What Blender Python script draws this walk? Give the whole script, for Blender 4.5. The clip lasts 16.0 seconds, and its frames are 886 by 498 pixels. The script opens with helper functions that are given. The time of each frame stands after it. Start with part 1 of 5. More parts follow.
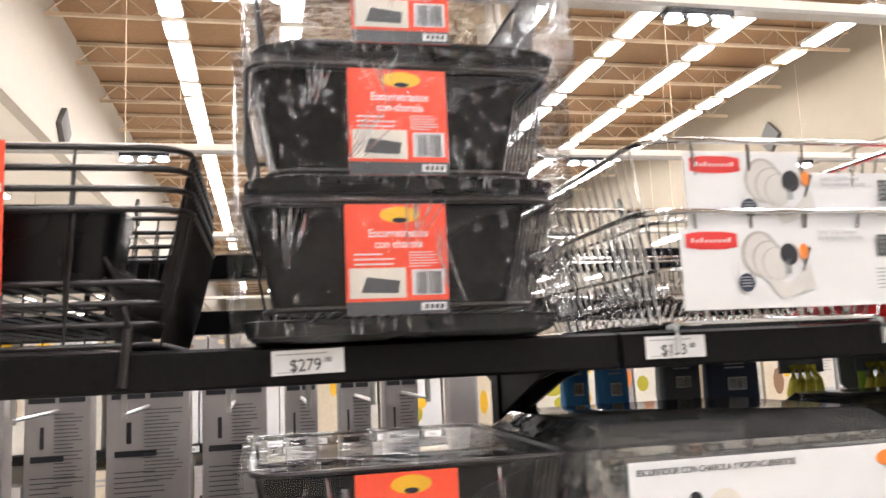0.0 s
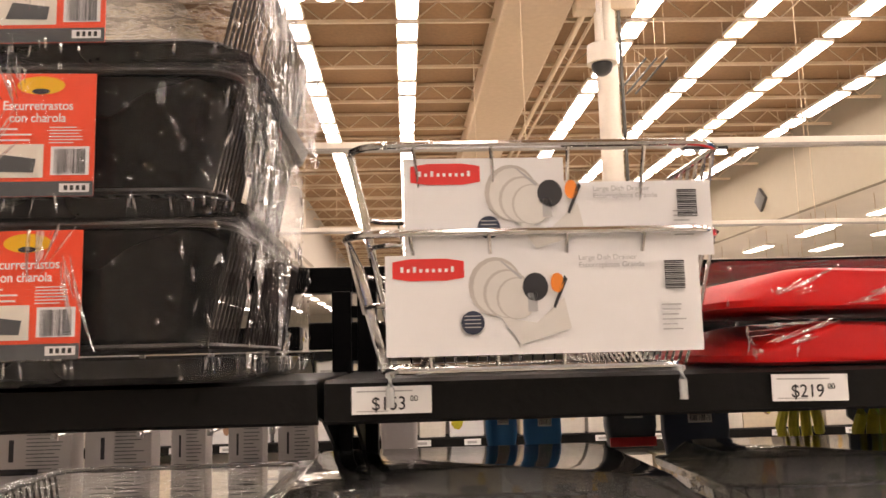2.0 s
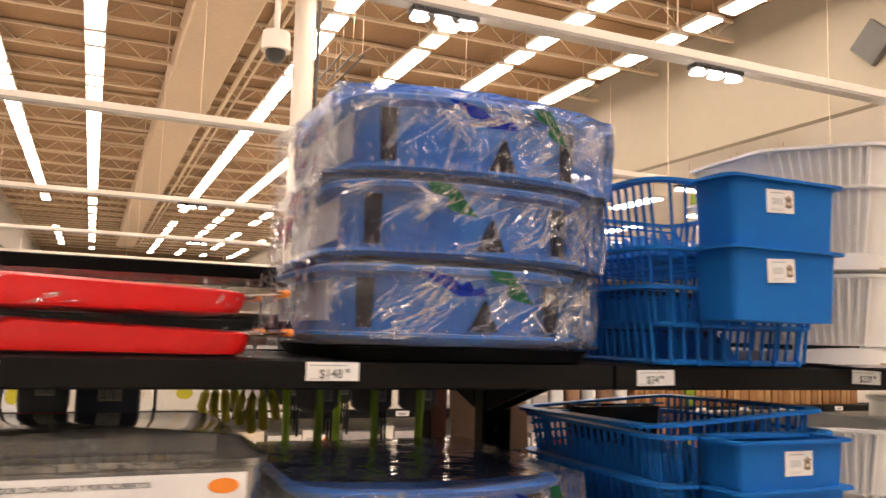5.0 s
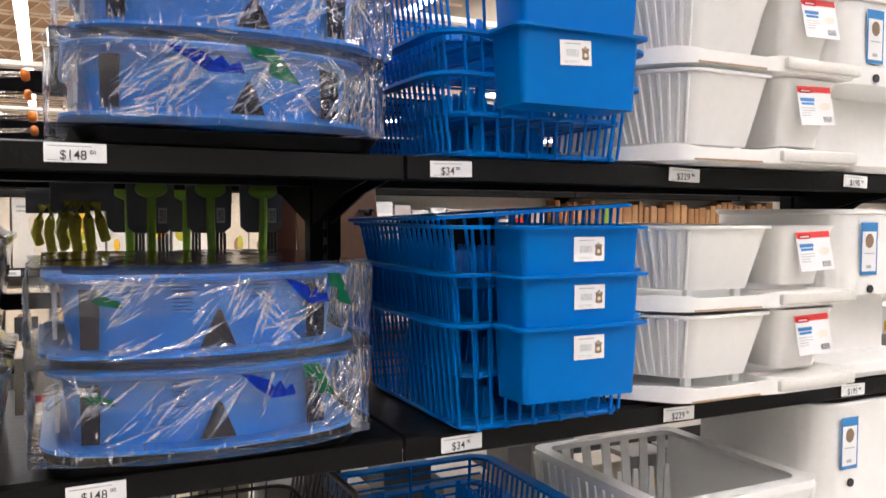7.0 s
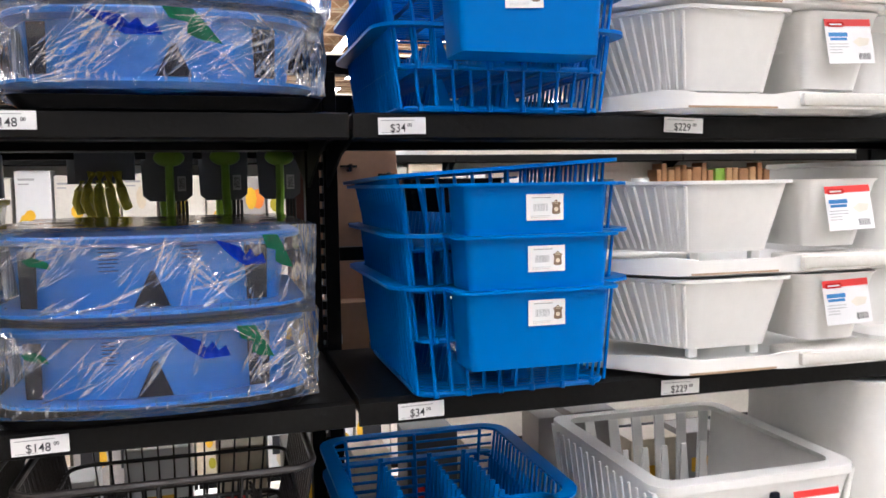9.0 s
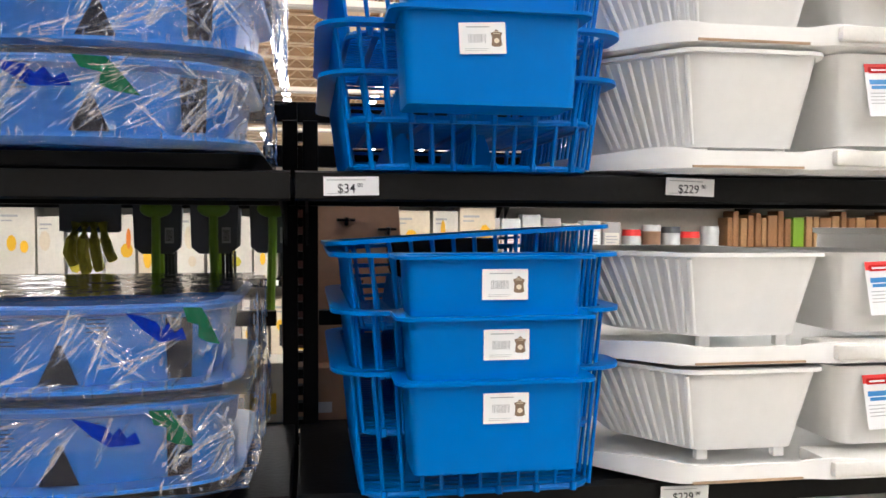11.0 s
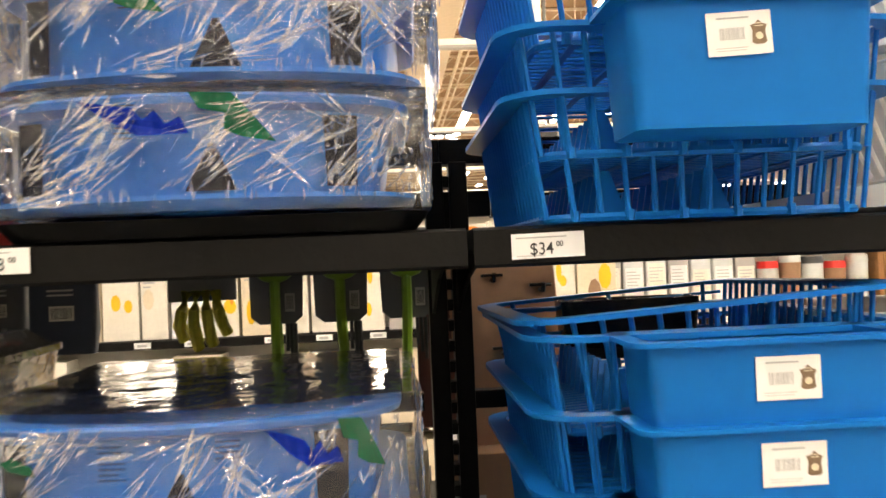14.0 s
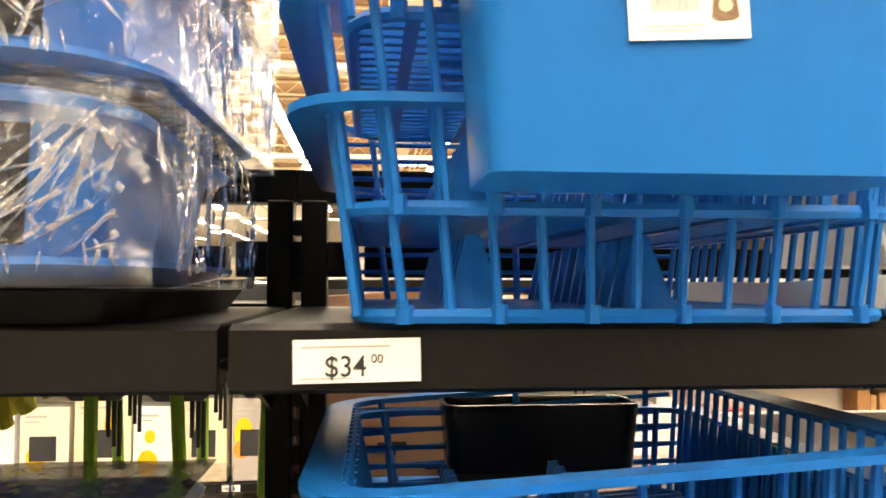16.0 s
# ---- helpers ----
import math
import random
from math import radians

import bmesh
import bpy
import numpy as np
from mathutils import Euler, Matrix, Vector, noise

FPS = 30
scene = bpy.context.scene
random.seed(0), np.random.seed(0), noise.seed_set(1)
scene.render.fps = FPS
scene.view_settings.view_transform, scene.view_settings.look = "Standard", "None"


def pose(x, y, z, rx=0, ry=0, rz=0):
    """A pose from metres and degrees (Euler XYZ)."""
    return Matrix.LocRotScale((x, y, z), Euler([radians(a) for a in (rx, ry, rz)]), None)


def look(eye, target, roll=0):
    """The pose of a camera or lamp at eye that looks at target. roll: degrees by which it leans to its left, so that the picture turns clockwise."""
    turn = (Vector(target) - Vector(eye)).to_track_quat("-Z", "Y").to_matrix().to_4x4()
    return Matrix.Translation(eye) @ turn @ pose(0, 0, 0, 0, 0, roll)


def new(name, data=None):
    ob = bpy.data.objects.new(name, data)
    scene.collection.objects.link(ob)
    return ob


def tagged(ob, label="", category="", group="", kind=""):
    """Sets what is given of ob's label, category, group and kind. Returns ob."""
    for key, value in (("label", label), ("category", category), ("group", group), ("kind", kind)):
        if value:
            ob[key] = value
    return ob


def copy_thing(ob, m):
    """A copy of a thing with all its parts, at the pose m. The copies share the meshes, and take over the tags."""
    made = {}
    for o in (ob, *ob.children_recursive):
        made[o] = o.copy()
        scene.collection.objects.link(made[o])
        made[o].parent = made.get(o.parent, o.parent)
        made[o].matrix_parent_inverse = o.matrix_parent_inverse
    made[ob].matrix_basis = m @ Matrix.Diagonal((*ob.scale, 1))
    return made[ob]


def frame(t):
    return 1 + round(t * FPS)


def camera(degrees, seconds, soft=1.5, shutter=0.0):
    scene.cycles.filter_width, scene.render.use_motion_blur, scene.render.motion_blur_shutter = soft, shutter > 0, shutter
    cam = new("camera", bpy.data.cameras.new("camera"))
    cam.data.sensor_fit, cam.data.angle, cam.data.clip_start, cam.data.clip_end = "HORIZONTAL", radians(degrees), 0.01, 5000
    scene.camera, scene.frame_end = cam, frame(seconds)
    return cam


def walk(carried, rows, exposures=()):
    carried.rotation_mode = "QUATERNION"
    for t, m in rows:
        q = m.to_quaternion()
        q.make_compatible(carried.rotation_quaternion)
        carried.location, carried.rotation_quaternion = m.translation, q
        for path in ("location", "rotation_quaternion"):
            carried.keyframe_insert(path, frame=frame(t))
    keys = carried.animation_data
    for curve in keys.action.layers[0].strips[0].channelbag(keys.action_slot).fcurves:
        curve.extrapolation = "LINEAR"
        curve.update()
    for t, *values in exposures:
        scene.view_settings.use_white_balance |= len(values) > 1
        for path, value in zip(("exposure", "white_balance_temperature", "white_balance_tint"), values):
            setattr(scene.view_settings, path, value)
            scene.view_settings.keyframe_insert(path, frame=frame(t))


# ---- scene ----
cam = camera(57.9, 16.0, shutter=0.4)
PATH = [
    (0, (-0.35, -0.755, 1.539), (0.089, 1.177, 1.806), -2.6),
    (0.5, (-0.255, -0.817, 1.561), (0.183, 1.115, 1.839), -2.6),
    (1, (-0.15, -0.801, 1.569), (0.275, 1.134, 1.839), -2.6),
    (1.5, (0.001, -0.707, 1.574), (0.341, 1.246, 1.839), -2.2),
    (2, (0.072, -0.679, 1.575), (0.168, 1.301, 1.836), -1.5),
    (2.5, (0.128, -0.699, 1.572), (0.212, 1.282, 1.832), -1.1),
    (3, (0.192, -0.706, 1.572), (0.403, 1.265, 1.834), -0.1),
    (3.5, (0.255, -0.782, 1.578), (0.769, 1.132, 1.848), -0.1),
    (4, (0.316, -0.893, 1.574), (1.075, 0.943, 1.802), 1.8),
    (4.5, (0.379, -0.93, 1.588), (1.159, 0.898, 1.808), 2.0),
    (5, (0.532, -0.957, 1.588), (1.324, 0.867, 1.805), 1.7),
    (7.3, (0.774, -1.02, 1.466), (1.671, 0.764, 1.361), 0.1),
    (7.5, (0.772, -1.013, 1.462), (1.678, 0.767, 1.36), -0.1),
    (8, (0.839, -1.025, 1.428), (1.71, 0.77, 1.289), -2.7),
    (8.5, (0.946, -1.086, 1.44), (1.638, 0.783, 1.265), -2.2),
    (11, (1.239, -0.969, 1.495), (1.569, 1.002, 1.427), 0.2),
    (11.5, (1.228, -0.976, 1.497), (1.49, 1.006, 1.445), -0.1),
    (12, (1.222, -0.966, 1.494), (1.436, 1.022, 1.454), -0.2),
    (12.5, (1.213, -0.948, 1.497), (1.362, 1.046, 1.471), -0.2),
    (13, (1.207, -0.908, 1.511), (1.308, 1.089, 1.485), -0.2),
    (13.5, (1.171, -0.839, 1.505), (1.238, 1.16, 1.48), -0.5),
    (14, (1.151, -0.714, 1.529), (1.274, 1.282, 1.553), -2.3),
    (14.5, (1.147, -0.565, 1.55), (1.364, 1.423, 1.569), -3.0),
    (15, (1.214, -0.446, 1.556), (1.397, 1.545, 1.622), -0.5),
    (15.5, (1.26, -0.417, 1.56), (1.443, 1.573, 1.644), 0.5),
    (16, (1.295, -0.424, 1.576), (1.479, 1.565, 1.669), 0.1),
]
EXPOSURES = [(0, -0.05, 5900, 14), (0.8, -0.3, 6300, 17), (1.5, -0.48, 6900, 22), (3.5, -0.6, 7300, 23), (5.0, -0.42, 7300, 22), (7.3, -0.03, 5700, 14), (8.5, 0.0, 5600, 14), (11, -0.05, 5800, 11), (13, 0.08, 5950, 10), (14.5, 0.52, 7900, 10), (15.1, 0.85, 8100, 10), (16, 0.8, 8200, 9)]
walk(cam, [(t, look(eye, target, roll)) for t, eye, target, roll in PATH], exposures=EXPOSURES)


# ---------------------------------------------------------------- light
world = bpy.data.worlds.new("world")
scene.world = world
world.use_nodes = True
wbg = world.node_tree.nodes["Background"]
wbg.inputs[0].default_value, wbg.inputs[1].default_value = (1.0, 0.95, 0.88, 1), 0.02


# ---------------------------------------------------------------- materials
def nodes_of(m):
    m.use_nodes = True
    return m.node_tree.nodes, m.node_tree.links, m.node_tree.nodes["Principled BSDF"]


def mat(name, col, rough=0.5, metal=0.0, grain=40.0, vary=0.12, bump=0.15, spec=0.5, coat=0.0, trans=0.0, stretch=(1, 1, 1)):
    """Surface with large soft variation, fine grain and a fine relief."""
    m = bpy.data.materials.new(name)
    n, l, p = nodes_of(m)
    tc = n.new("ShaderNodeTexCoord")
    mp = n.new("ShaderNodeMapping")
    mp.inputs["Scale"].default_value = stretch
    l.new(tc.outputs["Object"], mp.inputs[0])
    big, fine = n.new("ShaderNodeTexNoise"), n.new("ShaderNodeTexNoise")
    big.inputs["Scale"].default_value, big.inputs["Detail"].default_value = grain * 0.12, 3
    fine.inputs["Scale"].default_value, fine.inputs["Detail"].default_value = grain * 4, 4
    l.new(mp.outputs[0], big.inputs["Vector"])
    l.new(mp.outputs[0], fine.inputs["Vector"])
    mixf = n.new("ShaderNodeMath")
    mixf.operation = "MULTIPLY_ADD"
    mixf.inputs[1].default_value, mixf.inputs[2].default_value = 0.4, 0.0
    l.new(fine.outputs["Fac"], mixf.inputs[0])
    add = n.new("ShaderNodeMath")
    add.operation = "MULTIPLY_ADD"
    add.inputs[1].default_value = 0.6
    l.new(big.outputs["Fac"], add.inputs[0])
    l.new(mixf.outputs[0], add.inputs[2])
    ramp = n.new("ShaderNodeValToRGB")
    a, b = ramp.color_ramp.elements
    a.position, b.position = 0.3, 0.7
    a.color = (*[max(0, c * (1 - vary)) for c in col], 1)
    b.color = (*[min(1, c * (1 + vary)) for c in col], 1)
    l.new(add.outputs[0], ramp.inputs[0])
    l.new(ramp.outputs[0], p.inputs["Base Color"])
    rr = n.new("ShaderNodeMapRange")
    rr.inputs["To Min"].default_value, rr.inputs["To Max"].default_value = max(0.03, rough - 0.08), min(1, rough + 0.08)
    l.new(big.outputs["Fac"], rr.inputs[0])
    l.new(rr.outputs[0], p.inputs["Roughness"])
    p.inputs["Metallic"].default_value = metal
    p.inputs["Specular IOR Level"].default_value = spec
    p.inputs["Coat Weight"].default_value = coat
    p.inputs["Transmission Weight"].default_value = trans
    if bump:
        bp = n.new("ShaderNodeBump")
        bp.inputs["Strength"].default_value, bp.inputs["Distance"].default_value = bump, 0.002
        l.new(fine.outputs["Fac"], bp.inputs["Height"])
        l.new(bp.outputs[0], p.inputs["Normal"])
    return m


def film_mat(name, tint=(1, 1, 1), body=0.012, gloss=0.02, streak=(34, 34, 10), strength=0.35, haze=(0.8, 0.82, 0.85), edge=0.6):
    """Thin crumpled packing film: mostly clear, with sharp broken highlights."""
    m = bpy.data.materials.new(name)
    n, l, p = nodes_of(m)
    out = n["Material Output"]
    n.remove(p)
    tc, mp = n.new("ShaderNodeTexCoord"), n.new("ShaderNodeMapping")
    mp.inputs["Scale"].default_value = streak
    mp.inputs["Rotation"].default_value = (0.2, 0.5, 0.3)
    l.new(tc.outputs["Object"], mp.inputs[0])
    n1 = n.new("ShaderNodeTexNoise")
    n1.noise_type = "RIDGED_MULTIFRACTAL"
    n1.inputs["Scale"].default_value, n1.inputs["Detail"].default_value, n1.inputs["Distortion"].default_value = 1.0, 4, 0.9
    n2 = n.new("ShaderNodeTexNoise")
    n2.inputs["Scale"].default_value, n2.inputs["Detail"].default_value = 28, 2
    l.new(mp.outputs[0], n1.inputs["Vector"])
    l.new(tc.outputs["Object"], n2.inputs["Vector"])
    sm = n.new("ShaderNodeMath")
    sm.operation = "MULTIPLY_ADD"
    sm.inputs[1].default_value = 0.9
    l.new(n2.outputs["Fac"], sm.inputs[0])
    l.new(n1.outputs["Fac"], sm.inputs[2])
    bp = n.new("ShaderNodeBump")
    bp.inputs["Strength"].default_value, bp.inputs["Distance"].default_value = strength, 0.024
    l.new(sm.outputs[0], bp.inputs["Height"])
    clear, gl, df = n.new("ShaderNodeBsdfTransparent"), n.new("ShaderNodeBsdfGlossy"), n.new("ShaderNodeBsdfDiffuse")
    clear.inputs[0].default_value = (*tint, 1)
    gl.inputs["Roughness"].default_value = 0.07
    df.inputs[0].default_value = (*haze, 1)
    l.new(bp.outputs[0], gl.inputs["Normal"])
    l.new(bp.outputs[0], df.inputs["Normal"])
    m1, m2, fr, ml = n.new("ShaderNodeMixShader"), n.new("ShaderNodeMixShader"), n.new("ShaderNodeFresnel"), n.new("ShaderNodeMath")
    m1.inputs[0].default_value = body
    l.new(clear.outputs[0], m1.inputs[1])
    l.new(df.outputs[0], m1.inputs[2])
    ml.operation = "MULTIPLY_ADD"
    ml.inputs[1].default_value, ml.inputs[2].default_value = edge, gloss
    ml.use_clamp = True
    l.new(fr.outputs[0], ml.inputs[0])
    l.new(ml.outputs[0], m2.inputs[0])
    l.new(m1.outputs[0], m2.inputs[1])
    l.new(gl.outputs[0], m2.inputs[2])
    l.new(m2.outputs[0], out.inputs["Surface"])
    return m


def glow(name, col, power):
    m = bpy.data.materials.new(name)
    n, l, p = nodes_of(m)
    p.inputs["Base Color"].default_value = (0.8, 0.8, 0.8, 1)
    p.inputs["Emission Color"].default_value = (*col, 1)
    p.inputs["Emission Strength"].default_value = power
    return m


M_TUBE = glow("fluorescent tube", (1.0, 0.94, 0.84), 30)
M_TUBE_WARM = glow("ageing fluorescent tube", (1.0, 0.76, 0.45), 9)
M_SPOT = glow("spot lamp", (1.0, 0.97, 0.92), 40)
M_BLACK = mat("black shelf paint", (0.003, 0.003, 0.0033), 0.42, 0, 30, 0.3, 0.2, spec=0.07)
M_CHANNEL = mat("worn black price channel", (0.007, 0.0066, 0.0064), 0.5, 0, 26, 0.35, 0.25, spec=0.12)
M_BLACKP = mat("black plastic", (0.008, 0.0075, 0.008), 0.28, 0, 20, 0.25, 0.05, spec=0.3)
M_BROWNP = mat("dark brown wire coating", (0.02, 0.016, 0.015), 0.35, 0, 40, 0.2, 0.1)
M_WHITEP = mat("white plastic", (0.82, 0.81, 0.79), 0.38, 0, 14, 0.04, 0.12)
M_BOARD = mat("white corrugated board", (0.66, 0.64, 0.6), 0.75, 0, 40, 0.08, 0.3)
M_BOARD_EDGE = mat("kraft board edge", (0.36, 0.25, 0.16), 0.85, 0, 60, 0.3, 0.4)
M_PAPER = mat("white label paper", (0.8, 0.8, 0.8), 0.5, 0, 20, 0.03, 0.05)
M_CARD = mat("glossy white card", (0.78, 0.78, 0.79), 0.35, 0, 12, 0.03, 0.04)
M_INK = mat("black ink", (0.02, 0.02, 0.025), 0.6, 0, 30, 0.1, 0)
M_GREYINK = mat("grey ink", (0.42, 0.42, 0.43), 0.6, 0, 30, 0.1, 0)
M_REDINK = mat("red print", (0.72, 0.035, 0.03), 0.4, 0, 15, 0.06, 0)
M_PLATE = mat("beige plate print", (0.5, 0.47, 0.44), 0.6, 0, 15, 0.08, 0)
M_PLATE2 = mat("pale plate print", (0.66, 0.64, 0.61), 0.6, 0, 15, 0.08, 0)
M_ORANGERED = mat("orange red card", (0.88, 0.09, 0.035), 0.4, 0, 15, 0.06, 0.04)
M_YELLOW = mat("yellow print", (0.85, 0.5, 0.02), 0.45, 0, 15, 0.06, 0)
M_ORANGE = mat("orange print", (0.85, 0.25, 0.03), 0.45, 0, 15, 0.08, 0)
M_BLUEINK = mat("blue print", (0.03, 0.2, 0.5), 0.45, 0, 15, 0.08, 0)
M_NAVY = mat("dark navy print", (0.02, 0.03, 0.06), 0.5, 0, 15, 0.1, 0)
M_GAP_SHADE = mat("dark navy gap shade", (0.005, 0.007, 0.016), 0.5, 0, 20, 0.2, 0, spec=0.1)
M_TAN = mat("brown emblem print", (0.2, 0.13, 0.08), 0.6, 0, 200, 0.5, 0)
M_BLUE = mat("blue basket plastic", (0.001, 0.135, 0.48), 0.38, 0, 10, 0.07, 0.06, spec=0.13)
M_TUB = mat("mid blue tub plastic", (0.008, 0.15, 0.52), 0.36, 0, 10, 0.1, 0.05, spec=0.3)
M_GREYMESH = mat("grey cutlery grid plastic", (0.3, 0.32, 0.37), 0.45, 0, 10, 0.12, 0.05)
M_REDP = mat("red tray plastic", (0.5, 0.006, 0.005), 0.42, 0, 10, 0.1, 0.04, spec=0.15)
M_CHROME = mat("chrome wire", (0.7, 0.69, 0.68), 0.14, 1, 40, 0.1, 0.05)
M_STEEL = mat("peg steel", (0.5, 0.5, 0.5), 0.3, 1, 40, 0.1, 0.05)
M_CREAM = mat("cream printed card", (0.72, 0.62, 0.47), 0.5, 0, 16, 0.12, 0.05)
M_CREAM2 = mat("pale printed card", (0.74, 0.7, 0.62), 0.5, 0, 16, 0.1, 0.05)
M_GREYBOX = mat("grey printed box", (0.4, 0.37, 0.36), 0.5, 0, 16, 0.06, 0.05)
M_GREEN = mat("lime green handle", (0.18, 0.33, 0.015), 0.38, 0, 14, 0.15, 0.05)
M_OLIVE = mat("yellow green glove rubber", (0.45, 0.4, 0.02), 0.5, 0, 30, 0.25, 0.3)
M_DGREY = mat("dark grey header card", (0.08, 0.085, 0.092), 0.5, 0, 14, 0.15, 0.05)
M_MAROON = mat("dark maroon board", (0.06, 0.018, 0.015), 0.5, 0, 14, 0.15, 0.05)
M_KRAFT = mat("brown kraft panel", (0.3, 0.17, 0.1), 0.7, 0, 16, 0.12, 0.2)
M_WOOD = mat("cutting board wood", (0.3, 0.14, 0.05), 0.5, 0, 10, 0.4, 0.2, stretch=(6, 1, 1))
M_WOOD2 = mat("pale board wood", (0.4, 0.22, 0.09), 0.5, 0, 10, 0.35, 0.2, stretch=(6, 1, 1))
M_MILK = mat("milky clear plastic", (0.6, 0.62, 0.62), 0.25, 0, 10, 0.1, 0.05)
M_GREYWALL = mat("grey backing", (0.3, 0.28, 0.26), 0.7, 0, 8, 0.15, 0.1)
M_FLOOR = mat("polished terrazzo floor", (0.5, 0.47, 0.42), 0.25, 0, 60, 0.15, 0.05)
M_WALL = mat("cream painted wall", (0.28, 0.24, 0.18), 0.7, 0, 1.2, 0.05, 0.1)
# lighter copies of the cream wall: stronger light on the left, bright far haze
M_WALL_LIT = mat("cream painted bulkhead, better lit", (0.44, 0.4, 0.34), 0.7, 0, 1.2, 0.05, 0.1)
M_FARWALL_LIT = mat("cream painted end wall, lightened for the bright far end", (0.75, 0.7, 0.6), 0.7, 0, 1.2, 0.06, 0.1)
M_DECK = mat("ceiling insulation board", (0.28, 0.165, 0.082), 0.8, 0, 3.0, 0.22, 0.3)
M_JOIST = mat("cream joist paint", (0.58, 0.46, 0.32), 0.55, 0, 6, 0.12, 0.1)
M_RAIL = mat("white track rail paint", (0.72, 0.66, 0.58), 0.5, 0, 6, 0.08, 0.1)
M_DUCT = mat("duct sheet", (0.5, 0.38, 0.26), 0.6, 0, 2, 0.12, 0.15)
M_GREYSIGN = mat("grey speaker panel", (0.075, 0.072, 0.066), 0.6, 0, 10, 0.2, 0.1)
M_SCREEN = mat("dark screen", (0.03, 0.03, 0.03), 0.3, 0, 10, 0.2, 0)
M_FILM = film_mat("clear packing film", gloss=0.03, strength=0.45, edge=0.9)
M_FILM_S = film_mat("smooth clear wrap", body=0.006, gloss=0.005, streak=(26, 26, 7), strength=0.3, edge=0.5)
M_FILM_R = film_mat("tight thin wrap", body=0.002, gloss=0.0, streak=(14, 14, 5), strength=0.16, edge=0.22)
M_TOPFILM = film_mat("taut top film", tint=(0.55, 0.56, 0.58), body=0.02, gloss=0.34, streak=(6, 6, 6), strength=0.1, edge=0.9)
M_OVERLAP = film_mat("overlapping film layer", body=0.025, gloss=0.02, streak=(20, 20, 8), strength=0.25)
M_FOLD = film_mat("folded film creases", body=0.26, gloss=0.36, streak=(60, 60, 60), strength=0.3, haze=(0.85, 0.87, 0.9))
M_CLEAR = film_mat("clear moulded plastic", tint=(0.5, 0.51, 0.52), body=0.15, gloss=0.3, streak=(5, 5, 5), strength=0.07, haze=(0.55, 0.54, 0.52), edge=0.9)
M_PRINTBLUE = film_mat("dark blue print on film", tint=(0.02, 0.08, 0.5), body=0.8, gloss=0.0, haze=(0.004, 0.022, 0.26), edge=0.3)
M_PRINTGREEN = film_mat("green print on film", tint=(0.05, 0.35, 0.12), body=0.8, gloss=0.04, haze=(0.004, 0.085, 0.04), edge=0.3)


# ---------------------------------------------------------------- mesh helpers
def box(bm, x0, x1, y0, y1, z0, z1, bev=0.0):
    r = bmesh.ops.create_cube(bm, size=1)
    vs = r["verts"]
    for v in vs:
        v.co = Vector((x0 + (v.co.x + 0.5) * (x1 - x0), y0 + (v.co.y + 0.5) * (y1 - y0), z0 + (v.co.z + 0.5) * (z1 - z0)))
    if bev:
        es = list({e for v in vs for e in v.link_edges})
        bmesh.ops.bevel(bm, geom=es, offset=bev, segments=2, profile=0.5, affect="EDGES")
    return bm


def mk_box(x0, x1, y0, y1, z0, z1, bev=0.0):
    return box(bmesh.new(), x0, x1, y0, y1, z0, z1, bev)


def wire(bm, pts, r, closed=False, sides=6):
    """A round wire along a line of points."""
    pts = [Vector(p) for p in pts]
    n = len(pts)
    rings = []
    for i, p in enumerate(pts):
        a = pts[i - 1] if (i > 0 or closed) else p
        b = pts[(i + 1) % n] if (i < n - 1 or closed) else p
        d = (b - a)
        d = d.normalized() if d.length > 1e-9 else Vector((0, 0, 1))
        up = Vector((0, 0, 1)) if abs(d.z) < 0.95 else Vector((0, 1, 0))
        s = d.cross(up).normalized()
        u = s.cross(d)
        rings.append([bm.verts.new(p + r * (math.cos(2 * math.pi * k / sides) * s + math.sin(2 * math.pi * k / sides) * u)) for k in range(sides)])
    for i in range(n if closed else n - 1):
        A, B = rings[i], rings[(i + 1) % n]
        for k in range(sides):
            bm.faces.new((A[k], A[(k + 1) % sides], B[(k + 1) % sides], B[k]))
    if not closed:
        bm.faces.new(rings[0][::-1])
        bm.faces.new(rings[-1])
    return bm


def rrect(x0, x1, y0, y1, z, r, seg=4):
    """A rounded rectangle of points at height z."""
    out = []
    for cx, cy, a0 in ((x1 - r, y1 - r, 0), (x0 + r, y1 - r, 90), (x0 + r, y0 + r, 180), (x1 - r, y0 + r, 270)):
        for k in range(seg + 1):
            a = radians(a0 + 90 * k / seg)
            out.append((cx + r * math.cos(a), cy + r * math.sin(a), z))
    return out


def rounded(pts, z, r, seg=4):
    """A polygon with rounded corners at height z."""
    out, n = [], len(pts)
    for k in range(n):
        p, a, b = Vector(pts[k]), Vector(pts[k - 1]), Vector(pts[(k + 1) % n])
        ra = min(r, 0.45 * (a - p).length, 0.45 * (b - p).length)
        s, e = p + (a - p).normalized() * ra, p + (b - p).normalized() * ra
        for j in range(seg + 1):
            u = j / seg
            q = s * (1 - u) ** 2 + p * 2 * u * (1 - u) + e * u * u
            out.append((q.x, q.y, z))
    return out


def loft(bm, loops, cap_first=False, cap_last=False):
    rs = [[bm.verts.new(p) for p in lp] for lp in loops]
    for A, B in zip(rs, rs[1:]):
        n = len(A)
        for k in range(n):
            bm.faces.new((A[k], A[(k + 1) % n], B[(k + 1) % n], B[k]))
    if cap_first:
        bm.faces.new(rs[0][::-1])
    if cap_last:
        bm.faces.new(rs[-1])
    return bm


